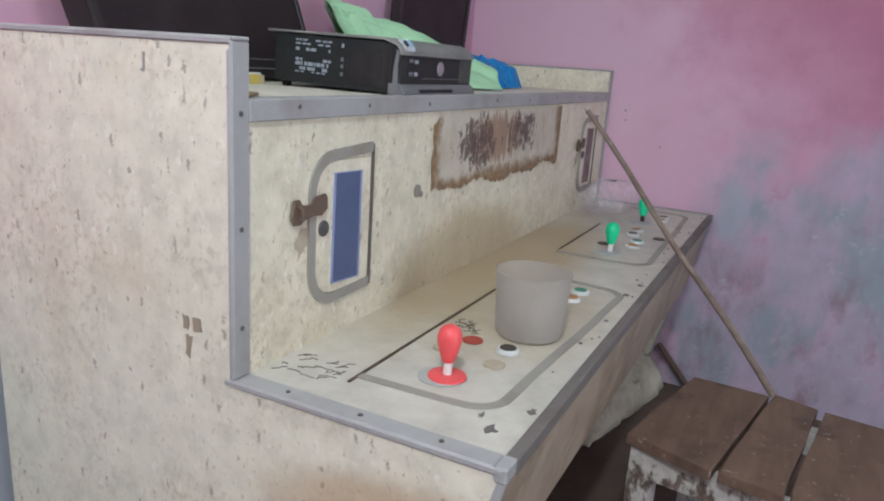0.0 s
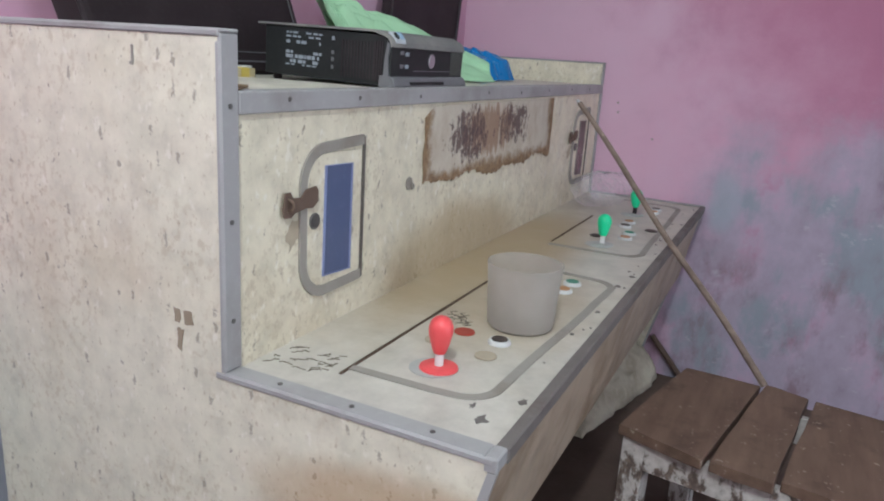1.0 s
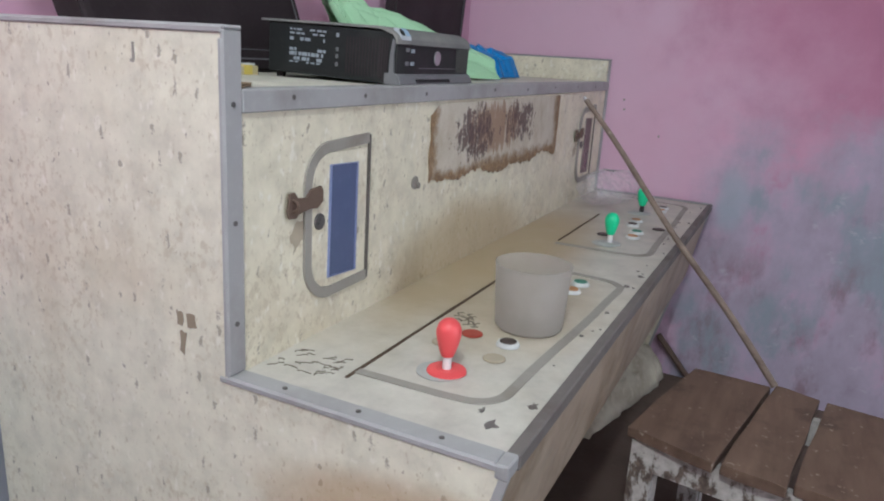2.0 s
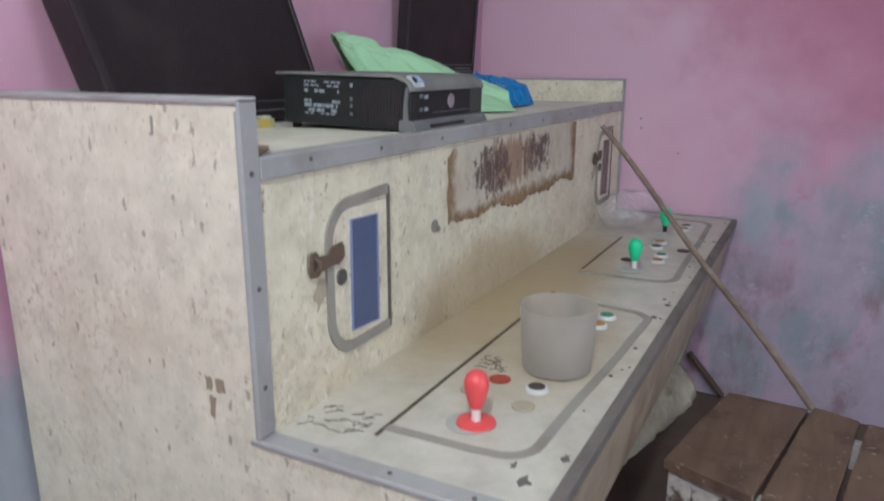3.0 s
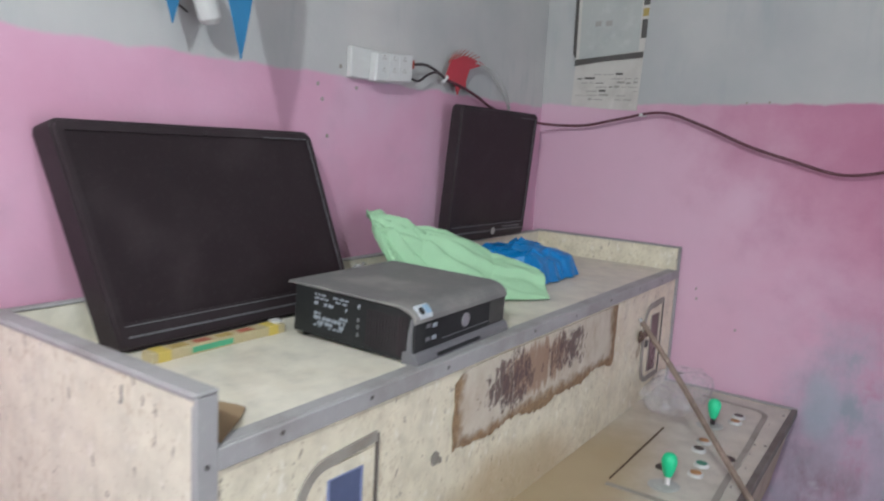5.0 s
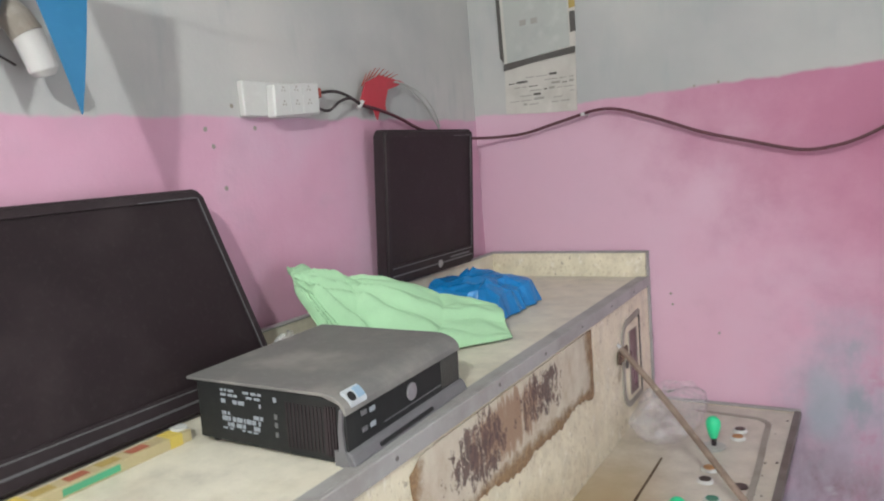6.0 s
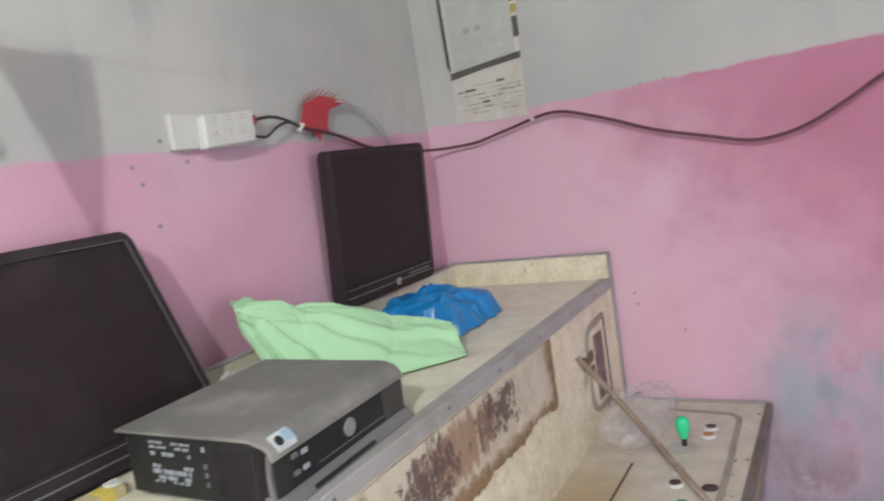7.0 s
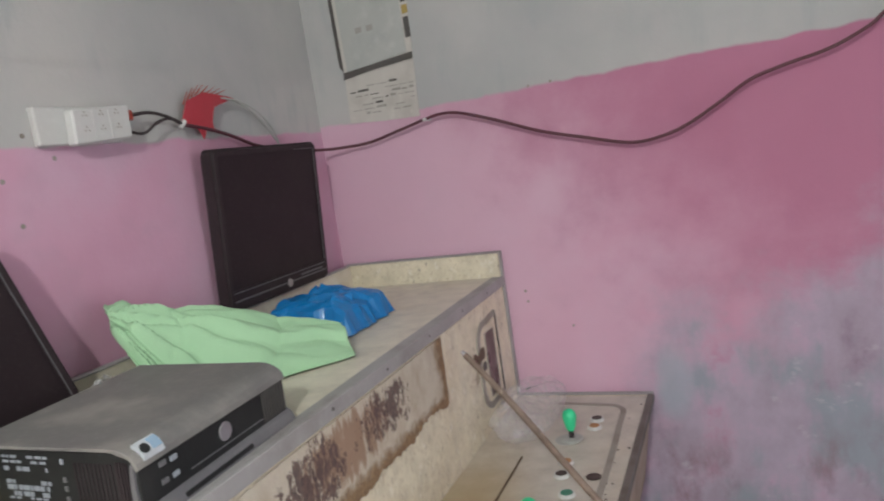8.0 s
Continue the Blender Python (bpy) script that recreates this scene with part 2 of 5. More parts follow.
def laminate(name, tint=(0.68, 0.63, 0.49), flecks=True, overlay=None):
    """Cream sheet with small brown flecks and rubbed, stained areas. grime: colour, share, and a node function for its mask."""
    k = Mat(name, 0.5)
    big, mid, fine = k.noise(3.0, 5), k.noise(16.0, 6, 0.65), k.noise(120.0, 3)
    c = k.ramp(mid, (0.28, tuple(v * 0.8 for v in tint)), (0.48, tint), (0.68, tuple(min(1, v * 1.1 + 0.03) for v in tint)))
    c = k.mix(k.math("MULTIPLY", k.step(big, 0.5, 0.72), 0.35), c, (0.54, 0.44, 0.3))
    if flecks:
        patchy = k.step(k.noise(4.5, 3, 0.5, (1, 1, 1), (1, 2, 3)), 0.4, 0.62)
        f0 = k.step(k.noise(60.0, 4, 0.65, (1.1, 1.1, 0.9), (4, 4, 4)), 0.5, 0.62)
        c = k.mix(k.math("MULTIPLY", k.math("MULTIPLY", f0, patchy), 0.6), c, (0.5, 0.43, 0.31))
        c = k.mix(k.math("MULTIPLY", k.step(k.noise(50.0, 2, 0.5, (1, 1, 0.7), (7, 2, 5)), 0.6, 0.72), 0.6), c, (0.82, 0.79, 0.7))
        f1 = k.step(k.noise(95.0, 3, 0.6, (1.2, 1.2, 0.75)), 0.6, 0.68)
        f2 = k.step(k.noise(58.0, 3, 0.6, (1.2, 1.2, 0.62), (3, 1, 2)), 0.67, 0.72)
        c = k.mix(k.math("MULTIPLY", f1, 0.55), c, (0.42, 0.35, 0.24))
        c = k.mix(k.math("MULTIPLY", f2, 0.75), c, (0.24, 0.195, 0.14))
        # scattered upright nicks, most of the cells left empty
        wob = k.math("MULTIPLY", k.math("SUBTRACT", k.noise(110.0, 4, 0.7), 0.5), 1.1)
        gate = k.step(k.cells(38.0, (1.15, 1.15, 0.55), "Color"), 0.66, 0.69)
        nick = k.math("SUBTRACT", 1.0, k.step(k.math("ADD", k.cells(38.0, (1.15, 1.15, 0.55)), wob), 0.1, 0.2))
        c = k.mix(k.math("MULTIPLY", k.math("MULTIPLY", gate, nick), 0.62), c, (0.19, 0.155, 0.11))
    if overlay:
        col, share, mask = overlay
        c = k.mix(k.math("MULTIPLY", mask(k), share), c, col)
    k.base(c).bump(k.math("ADD", fine, mid), 0.2, 0.0015)
    k.rough(k.ramp(mid, (0.3, 0.38), (0.7, 0.62)))
    return k.m


def blotches(scale, lo, hi, shift=(0, 0, 0)):
    return lambda k: k.step(k.noise(scale, 6, 0.65, (1, 1, 1), shift), lo, hi)


def face_brown(k):
    """Yellow-brown tone low on the front panel, between the coin doors."""
    y, z = k.axis(1), k.axis(2)
    n = k.math("MULTIPLY", k.math("SUBTRACT", k.noise(5.0, 6, 0.65), 0.5), 1.3)
    dy, dz = k.math("DIVIDE", k.math("SUBTRACT", y, 0.85), 0.42), k.math("DIVIDE", k.math("SUBTRACT", z, 0.74), 0.16)
    return k.math("SUBTRACT", 1.0, k.step(k.math("ADD", k.math("ADD", k.math("MULTIPLY", dy, dy), k.math("MULTIPLY", dz, dz)), n), 0.35, 1.25))


def panel_brown(k):
    """Yellow-brown tone on the rear part of the control panel, weaker over the near hatch."""
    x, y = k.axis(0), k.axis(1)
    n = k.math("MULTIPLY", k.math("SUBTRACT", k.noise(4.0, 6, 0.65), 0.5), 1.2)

    def oval(x0, hx, y0, hy, lo, hi):
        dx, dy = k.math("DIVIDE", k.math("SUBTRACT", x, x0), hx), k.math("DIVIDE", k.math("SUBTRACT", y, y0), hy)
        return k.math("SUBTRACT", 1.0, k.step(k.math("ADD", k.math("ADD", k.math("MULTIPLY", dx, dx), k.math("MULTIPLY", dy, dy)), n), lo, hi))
    rear, hatch = oval(0.70, 0.19, 0.98, 0.66, 0.1, 1.7), oval(0.87, 0.17, 0.6, 0.32, 0.0, 1.6)
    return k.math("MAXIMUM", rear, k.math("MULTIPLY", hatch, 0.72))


def side_brown(k):
    """Brown tone on the outer side below the panel's front corner."""
    x, z = k.axis(0), k.axis(2)
    n = k.math("MULTIPLY", k.math("SUBTRACT", k.noise(7.0, 6, 0.65), 0.5), 1.0)
    dx, dz = k.math("DIVIDE", k.math("SUBTRACT", x, 1.0), 0.34), k.math("DIVIDE", k.math("SUBTRACT", z, 0.56), 0.115)
    return k.math("SUBTRACT", 1.0, k.step(k.math("ADD", k.math("ADD", k.math("MULTIPLY", dx, dx), k.math("MULTIPLY", dz, dz)), n), 0.3, 1.2))


def wood(name, dark, light, along="y"):
    k = Mat(name, 0.75, space="object")
    st = (9, 1.4, 9) if along == "y" else (1.4, 9, 9)
    grain = k.noise(3.0, 6, 0.6, st)
    blot = k.noise(9.0, 5, 0.6)
    c = k.ramp(grain, (0.3, dark), (0.55, tuple((a + b) / 2 for a, b in zip(dark, light))), (0.75, light))
    c = k.mix(k.math("MULTIPLY", k.step(blot, 0.5, 0.72), 0.6), c, tuple(v * 0.45 for v in dark))
    c = k.mix(k.math("MULTIPLY", k.step(k.noise(60.0, 3, 0.5, (1, 1, 1), (2, 5, 1)), 0.66, 0.74), 0.6), c, (0.4, 0.33, 0.27))
    k.base(c).bump(grain, 0.5, 0.003)
    return k.m


M_BACK = wall_paint("pink_and_grey_wall_paint", False)
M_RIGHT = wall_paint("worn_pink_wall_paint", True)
M_CEIL = worn("ceiling_whitewash", (0.62, 0.62, 0.6), 0.9, (0.4, 0.38, 0.34))
M_FLOOR = worn("cement_floor", (0.11, 0.075, 0.058), 0.85, (0.08, 0.06, 0.05), 0.6, 30)
M_CREAM = laminate("flecked_cream_laminate")
M_FACE = laminate("browned_cream_face", overlay=((0.36, 0.26, 0.13), 0.6, face_brown))
M_SIDE = laminate("browned_cream_side", (0.68, 0.65, 0.53), overlay=((0.4, 0.25, 0.12), 0.6, side_brown))
M_SHELF = laminate("worn_cream_shelf", (0.66, 0.63, 0.53), False, ((0.45, 0.36, 0.22), 0.18, blotches(5.0, 0.5, 0.7)))
M_PANEL = laminate("scuffed_white_panel", (0.52, 0.495, 0.435), False, ((0.36, 0.26, 0.12), 0.75, panel_brown))
M_APRON = laminate("grimy_apron_laminate", (0.4, 0.32, 0.235), False, ((0.2, 0.135, 0.08), 0.7, blotches(6.0, 0.4, 0.66)))
M_TRIM = worn("grey_edge_trim", (0.345, 0.34, 0.34), 0.45, (0.16, 0.13, 0.11), 0.4)
M_TRIMD = worn("grimy_grey_trim", (0.15, 0.132, 0.122), 0.6, (0.08, 0.05, 0.04), 0.6)
M_TAPE = worn("grey_groove_edging", (0.3, 0.28, 0.245), 0.6, (0.17, 0.13, 0.1), 0.5)
M_GAP = worn("dark_gap", (0.085, 0.052, 0.03), 0.9)
M_STAIN = worn("brown_scuff", (0.3, 0.24, 0.17), 0.7)
M_SCREW = worn("dull_screw_head", (0.15, 0.14, 0.135), 0.5, metal=0.6)
M_RUST = worn("rusty_brown_steel", (0.15, 0.1, 0.075), 0.7, (0.04, 0.03, 0.03), 0.6, metal=0.3)
M_BLUEPANE = worn("blue_backed_glass", (0.085, 0.11, 0.21), 0.15, (0.16, 0.18, 0.28), 0.4, bump=0.02)
M_BLUEEDGE = worn("pale_blue_edge", (0.22, 0.26, 0.45), 0.3)
M_BROWNPANE = worn("brown_tinted_pane", (0.12, 0.075, 0.07), 0.25)
# these two blacks are lifted in colour to stand in for haze, besides dust
M_BLACK = worn("hazed_dusty_black_plastic", (0.03, 0.022, 0.025), 0.5, (0.058, 0.047, 0.05), 0.5, bump=0.05)
M_SCREEN = worn("hazed_dusty_screen", (0.022, 0.0155, 0.018), 0.42, (0.042, 0.031, 0.034), 0.6, 90, bump=0.02)
M_PCBLACK = worn("black_steel_case", (0.018, 0.0195, 0.02), 0.45, (0.045, 0.046, 0.044), 0.4, bump=0.04)
M_PCGREY = worn("dusty_grey_lid", (0.155, 0.153, 0.15), 0.6, (0.31, 0.295, 0.27), 0.8, 90)
M_PCTRIM = worn("grey_bezel_plastic", (0.13, 0.13, 0.14), 0.4, (0.2, 0.2, 0.2), 0.4)
M_SACK = worn("dusty_cream_sack", (0.6, 0.55, 0.43), 0.9, (0.36, 0.3, 0.21), 0.8, 34, bump=0.7)
M_LABEL = worn("pale_label_print", (0.28, 0.31, 0.35), 0.6, (0.1, 0.1, 0.11), 0.7, 160)
M_STICKER = worn("silver_blue_sticker", (0.55, 0.6, 0.64), 0.4)
M_CHROME = worn("silver_badge", (0.5, 0.5, 0.52), 0.3, metal=0.8)
M_WHITE = worn("white_plastic", (0.58, 0.59, 0.58), 0.4, (0.5, 0.48, 0.44), 0.3)
M_SHAFT = worn("white_shaft", (0.72, 0.7, 0.68), 0.4)
M_RED = worn("red_plastic", (0.74, 0.085, 0.09), 0.34, (0.56, 0.08, 0.08), 0.2, bump=0.02)
M_DULLRED = worn("dull_red_plastic", (0.36, 0.05, 0.03), 0.5)
M_GREEN = worn("green_plastic", (0.03, 0.6, 0.28), 0.3, (0.05, 0.4, 0.22), 0.2, bump=0.02)
M_DARKBTN = worn("dark_button", (0.05, 0.035, 0.03), 0.5)
M_ORANGE = worn("worn_orange_button", (0.4, 0.2, 0.08), 0.5)
M_GREENBTN = worn("green_button", (0.03, 0.2, 0.13), 0.5)
M_TAN = worn("tan_plug", (0.4, 0.34, 0.25), 0.6)
M_GREYDISC = worn("clear_grey_dust_washer", (0.4, 0.42, 0.4), 0.35)
M_PLANK = wood("stained_brown_plank", (0.108, 0.064, 0.044), (0.182, 0.115, 0.08))
def peeled():
    k = Mat("peeling_whitewash", 0.85)
    a, b = k.noise(20.0, 6, 0.7, (1, 1, 0.5)), k.noise(60.0, 4)
    c = k.ramp(b, (0.3, (0.4, 0.37, 0.34)), (0.7, (0.58, 0.55, 0.52)))
    c = k.mix(k.step(a, 0.5, 0.58), c, k.ramp(b, (0.3, (0.06, 0.042, 0.034)), (0.7, (0.2, 0.15, 0.12))))
    k.base(c).bump(a, 0.5, 0.003)
    return k.m


M_LEG = peeled()
M_ROD = wood("weathered_wooden_rod", (0.13, 0.09, 0.07), (0.29, 0.22, 0.175), "x")
M_SCRATCH = worn("grey_brown_scratch", (0.17, 0.145, 0.11), 0.8)
M_HINGE = worn("dull_grey_hinge", (0.13, 0.115, 0.105), 0.6, metal=0.3)
M_GRILLE = worn("dusty_grille_plastic", (0.075, 0.073, 0.07), 0.6)
M_STICKB = worn("pale_blue_sticker_print", (0.3, 0.45, 0.6), 0.4)
M_CABLE = worn("black_cable_sheath", (0.03, 0.022, 0.024), 0.45)
M_CABLER = worn("dark_maroon_cable_sheath", (0.09, 0.022, 0.035), 0.45)
M_CLOTHG = worn("pale_green_fabric", (0.36, 0.6, 0.37), 0.85, (0.3, 0.5, 0.31), 0.3, 300, bump=0.1)
M_BAGB = worn("glossy_blue_polythene", (0.006, 0.19, 0.5), 0.26, (0.012, 0.26, 0.6), 0.3, bump=0.02)
M_FLAG = worn("blue_pennant_film", (0.003, 0.12, 0.26), 0.5, (0.003, 0.09, 0.2), 0.3, bump=0.02)
M_REDTAG = worn("red_plastic_tag", (0.43, 0.035, 0.055), 0.5)
M_PAPER = worn("newsprint_paper", (0.53, 0.515, 0.475), 0.85, (0.36, 0.34, 0.31), 0.6, 22)
M_PAPERG = worn("grey_printed_paper", (0.42, 0.44, 0.42), 0.8, (0.34, 0.36, 0.36), 0.6, 25)
M_INK = worn("faded_black_ink", (0.09, 0.085, 0.08), 0.8)
M_INKL = worn("faded_grey_ink", (0.34, 0.33, 0.305), 0.8)
M_OCHRE = worn("faded_ochre_ink", (0.4, 0.3, 0.1), 0.8)
M_CARD = worn("brown_card", (0.3, 0.21, 0.12), 0.8)
M_BOXC = worn("cream_carton", (0.46, 0.39, 0.23), 0.6, (0.5, 0.4, 0.25), 0.4)
M_BOXY = worn("yellow_carton_print", (0.58, 0.45, 0.1), 0.55)
M_BOXG = worn("green_carton_print", (0.08, 0.4, 0.22), 0.55)
M_BOXR = worn("red_carton_print", (0.35, 0.1, 0.06), 0.6)


for _m in (M_BLACK, M_SCREEN, M_PCBLACK):
    _m.node_tree.nodes["Principled BSDF"].inputs["Specular IOR Level"].default_value = 0.22


def clear_film(name, alpha, col=(0.9, 0.9, 0.9), rough=0.15):
    """Thin clear film: nearly invisible; more opaque lines stand in for glints along its crinkles."""
    k = Mat(name, rough)
    k.b.inputs["Base Color"].default_value = (*col, 1)
    fold = k.math("SUBTRACT", 1.0, k.step(k.math("ABSOLUTE", k.math("SUBTRACT", k.noise(20.0, 4), 0.5)), 0.0, 0.06))
    haze = k.math("MULTIPLY", k.step(k.noise(9.0, 3), 0.35, 0.7), alpha * 0.7)
    k.l.new(k.math("ADD", k.math("ADD", haze, alpha * 0.35), k.math("MULTIPLY", fold, alpha * 1.2)), k.b.inputs["Alpha"])
    k.bump(k.noise(40.0, 3), 0.5, 0.004)
    return k.m


M_CLEAR = clear_film("clear_polythene_film", 0.085, (0.95, 0.95, 0.98), 0.08)


def frosted():
    """Milky plastic: part matt, part lit through, part see-through."""
    k = Mat("frosted_grey_plastic", 0.5)
    col = k.ramp(k.noise(9.0, 4), (0.3, (0.56, 0.52, 0.48)), (0.7, (0.66, 0.62, 0.58)))
    k.base(col)
    back = k.n.new("ShaderNodeBsdfTranslucent")
    k.l.new(col, back.inputs["Color"])
    clear = k.n.new("ShaderNodeBsdfTransparent")
    m1, m2 = k.n.new("ShaderNodeMixShader"), k.n.new("ShaderNodeMixShader")
    m1.inputs[0].default_value, m2.inputs[0].default_value = 0.5, 0.54
    k.l.new(k.b.outputs[0], m1.inputs[1])
    k.l.new(back.outputs[0], m1.inputs[2])
    k.l.new(m1.outputs[0], m2.inputs[1])
    k.l.new(clear.outputs[0], m2.inputs[2])
    k.l.new(m2.outputs[0], k.n["Material Output"].inputs["Surface"])
    return k.m


M_FROST = frosted()


def torn_paper():
    """Backing left by a peeled poster: pale grey-beige, brown glue along three sides, dark print left in two scratched clumps."""
    k = Mat("torn_poster_backing", 0.8)
    y, z = k.axis(1), k.axis(2)
    n = k.noise(22.0, 6, 0.72)
    fine = k.noise(75.0, 5, 0.7)
    c = k.ramp(k.noise(12.0, 6, 0.7, (1, 1, 0.7)), (0.3, (0.43, 0.36, 0.27)), (0.5, (0.54, 0.485, 0.4)), (0.72, (0.62, 0.58, 0.49)))

    def clump(y0, hy, z0, hz):
        u, w = k.math("DIVIDE", k.math("SUBTRACT", y, y0), hy), k.math("DIVIDE", k.math("SUBTRACT", z, z0), hz)
        u, w = k.math("MULTIPLY", u, u), k.math("MULTIPLY", w, w)
        return k.math("SUBTRACT", 1.0, k.math("MULTIPLY", k.math("ADD", u, w), 0.85))
    # rusty streaks running down between the clumps
    streak = k.noise(24.0, 5, 0.65, (1, 1.7, 0.45), (0, 0.3, 0))
    run = k.step(k.math("ADD", k.math("MULTIPLY", k.math("MAXIMUM", clump(1.0, 0.2, 1.06, 0.075), -0.7), 0.34), streak), 0.58, 0.74)
    c = k.mix(k.math("MULTIPLY", run, 0.8), c, (0.27, 0.15, 0.09))
    core = k.math("MAXIMUM", k.math("MAXIMUM", clump(0.86, 0.13, 1.05, 0.08), clump(1.16, 0.14, 1.066, 0.065)), -0.8)
    shred = k.math("ADD", k.math("MULTIPLY", k.noise(26.0, 5, 0.72, (1, 1.3, 0.7), (0, 0.2, 0.5)), 0.8), k.math("MULTIPLY", fine, 0.3))
    dark = k.step(k.math("ADD", k.math("MULTIPLY", core, 0.2), shred), 0.625, 0.68)
    lines = k.step(k.math("ABSOLUTE", k.math("SUBTRACT", k.noise(17.0, 4, 0.55, (1, 1.9, 0.9), (0, 0.7, 0.1)), 0.5)), 0.008, 0.03)
    dark = k.math("MULTIPLY", dark, k.math("ADD", k.math("MULTIPLY", lines, 0.85), 0.15))
    c = k.mix(k.math("MULTIPLY", dark, 0.92), c, k.ramp(fine, (0.35, (0.06, 0.04, 0.045)), (0.65, (0.15, 0.09, 0.08))))
    # brown glue: along the bottom and the far end, thinner on the near end
    side = k.math("MINIMUM", k.math("DIVIDE", k.math("SUBTRACT", y, 0.62), 0.035), k.math("DIVIDE", k.math("SUBTRACT", 1.527, y), 0.055))
    rim = k.math("ADD", k.math("MINIMUM", side, k.math("DIVIDE", k.math("SUBTRACT", z, 0.945), 0.034)), k.math("MULTIPLY", k.math("SUBTRACT", n, 0.5), 2.4))
    c = k.mix(k.math("MULTIPLY", k.math("SUBTRACT", 1.0, k.step(rim, 0.4, 1.35)), 0.9), c, k.ramp(fine, (0.35, (0.14, 0.07, 0.03)), (0.65, (0.3, 0.18, 0.08))))
    k.base(c).bump(k.math("ADD", n, fine), 0.6, 0.004)
    return k.m


M_TORN = torn_paper()


# ---- the room ----
YR = 2.145      # inner face of the right-hand wall
solo("floor", box(-0.2, 3.6, -2.9, 2.35, -0.1, 0.0), M_FLOOR, "dark cement floor of the room", "floor", kind="structure")
# unseen ceiling, added to close the room and bounce the lamps' light
solo("ceiling", box(-0.2, 3.6, -2.9, 2.35, 3.0, 3.12), M_CEIL, "unseen whitewashed ceiling closing the room", "ceiling", kind="structure")
solo("wall_back", box(-0.18, 0.0, -2.85, YR, 0.0, 3.0), M_BACK, "pink lower and pale grey upper painted wall", "wall", kind="structure")
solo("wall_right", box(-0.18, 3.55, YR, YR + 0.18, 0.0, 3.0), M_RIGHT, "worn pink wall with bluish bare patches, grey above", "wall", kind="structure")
# unseen left wall, added to close the room for bounced light
solo("wall_left", box(0.0, 3.35, -2.85, -2.7, 0.0, 3.0), M_BACK, "unseen pink and grey wall closing the room", "wall", kind="structure")
# unseen front wall; its opening is added to go with the fill lamp
_frontwall = merge(box(3.35, 3.55, -2.85, -0.4, 0.0, 3.0), box(3.35, 3.55, 0.6, YR, 0.0, 3.0), box(3.35, 3.55, -0.4, 0.6, 2.1, 3.0))
solo("wall_front", _frontwall, M_BACK, "unseen pink and grey wall with an added opening", "wall", kind="structure")

# ---- the double arcade cabinet ----
TOP, PAN, SHELF, FACE, FRONT = 1.25, 0.735, 1.165, 0.63, 1.088
FAR = 2.135
cab = thing("arcade_cabinet", (0.6, 1.05, 0.0), "long cream flecked two-player arcade cabinet with grey edge trim", "arcade cabinet")
PROFILE = [(0.03, 0.0), (0.90, 0.0), (FRONT - 0.004, PAN - 0.003), (FACE - 0.004, PAN - 0.003), (FACE - 0.004, TOP - 0.003), (0.03, TOP - 0.003)]
part("side_panel", slab(PROFILE, "y", 0.0, 0.028), M_SIDE, cab)
part("side_panel", slab(PROFILE, "y", FAR - 0.028, FAR), M_CREAM, cab)
part("front_panel", box(0.60, FACE - 0.002, 0.028, FAR - 0.028, PAN - 0.02, SHELF - 0.028), M_FACE, cab)
part("shelf", box(0.05, FACE - 0.004, 0.028, FAR - 0.028, SHELF - 0.022, SHELF, 0.001), M_SHELF, cab, "worn cream shelf top")
part("back_rail", box(0.03, 0.048, 0.028, FAR - 0.028, 0.9, TOP - 0.004), M_SHELF, cab)
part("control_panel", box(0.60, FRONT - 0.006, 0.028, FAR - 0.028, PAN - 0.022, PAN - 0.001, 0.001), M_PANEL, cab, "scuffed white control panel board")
part("apron", slab([(FRONT - 0.026, PAN - 0.022), (FRONT - 0.008, PAN - 0.022), (FRONT - 0.054, 0.445), (FRONT - 0.072, 0.445)], "y", 0.028, FAR - 0.028), M_APRON, cab, "grimy brown front apron")
part("kick_panel", box(0.62, 0.64, 0.028, FAR - 0.028, 0.0, PAN - 0.03), M_APRON, cab)


def trim(x0, x1, y0, y1, z0, z1, mat=None):
    return part("edge_trim", box(x0, x1, y0, y1, z0, z1, 0.002, 1), mat or M_TRIM, cab, "grey plastic edge trim")


for y0, y1, near in ((-0.002, 0.034, True), (FAR - 0.018, FAR + 0.002, False)):
    trim(FACE - 0.004, FACE + 0.003, y0, y1, PAN + 0.004, TOP - 0.0032, M_TRIM)                      # upright front edge
    trim(0.03, FACE + 0.004, y0, y1, TOP - 0.003, TOP + 0.003)                               # top edge
    trim(FACE - 0.004, FRONT - 0.018 if near else FRONT + 0.001, y0, y1, PAN - 0.002, PAN + 0.0035)      # edge of the control panel
    part("edge_trim", slab([(0.896, 0.0), (0.908, 0.0), (FRONT + 0.001, PAN - 0.0188), (FRONT - 0.012, PAN - 0.0188)], "y", y0, y0 + 0.010 if near else y1), M_TRIM, cab, "grey plastic edge trim")
# narrow returns of the trim on the outer face of the near side
trim(FACE - 0.007, FACE + 0.001, -0.0035, 0.0, PAN + 0.003, TOP - 0.015)
trim(0.03, FACE, -0.0035, 0.0, TOP - 0.008, TOP + 0.001)
trim(FACE - 0.018, FRONT - 0.004, -0.0035, 0.0, PAN - 0.008, PAN + 0.002)
trim(FACE - 0.005, FACE + 0.004, 0.034, FAR - 0.0182, SHELF - 0.031, SHELF + 0.0025)
trim(FACE - 0.032, FACE - 0.003, 0.036, FAR - 0.036, SHELF, SHELF + 0.003)
trim(FRONT - 0.0165, FRONT + 0.003, 0.0345, FAR - 0.0182, PAN - 0.022, PAN + 0.003, M_TRIMD)
trim(FRONT - 0.0178, FRONT + 0.0012, -0.0028, 0.0342, PAN - 0.0186, PAN + 0.0035)
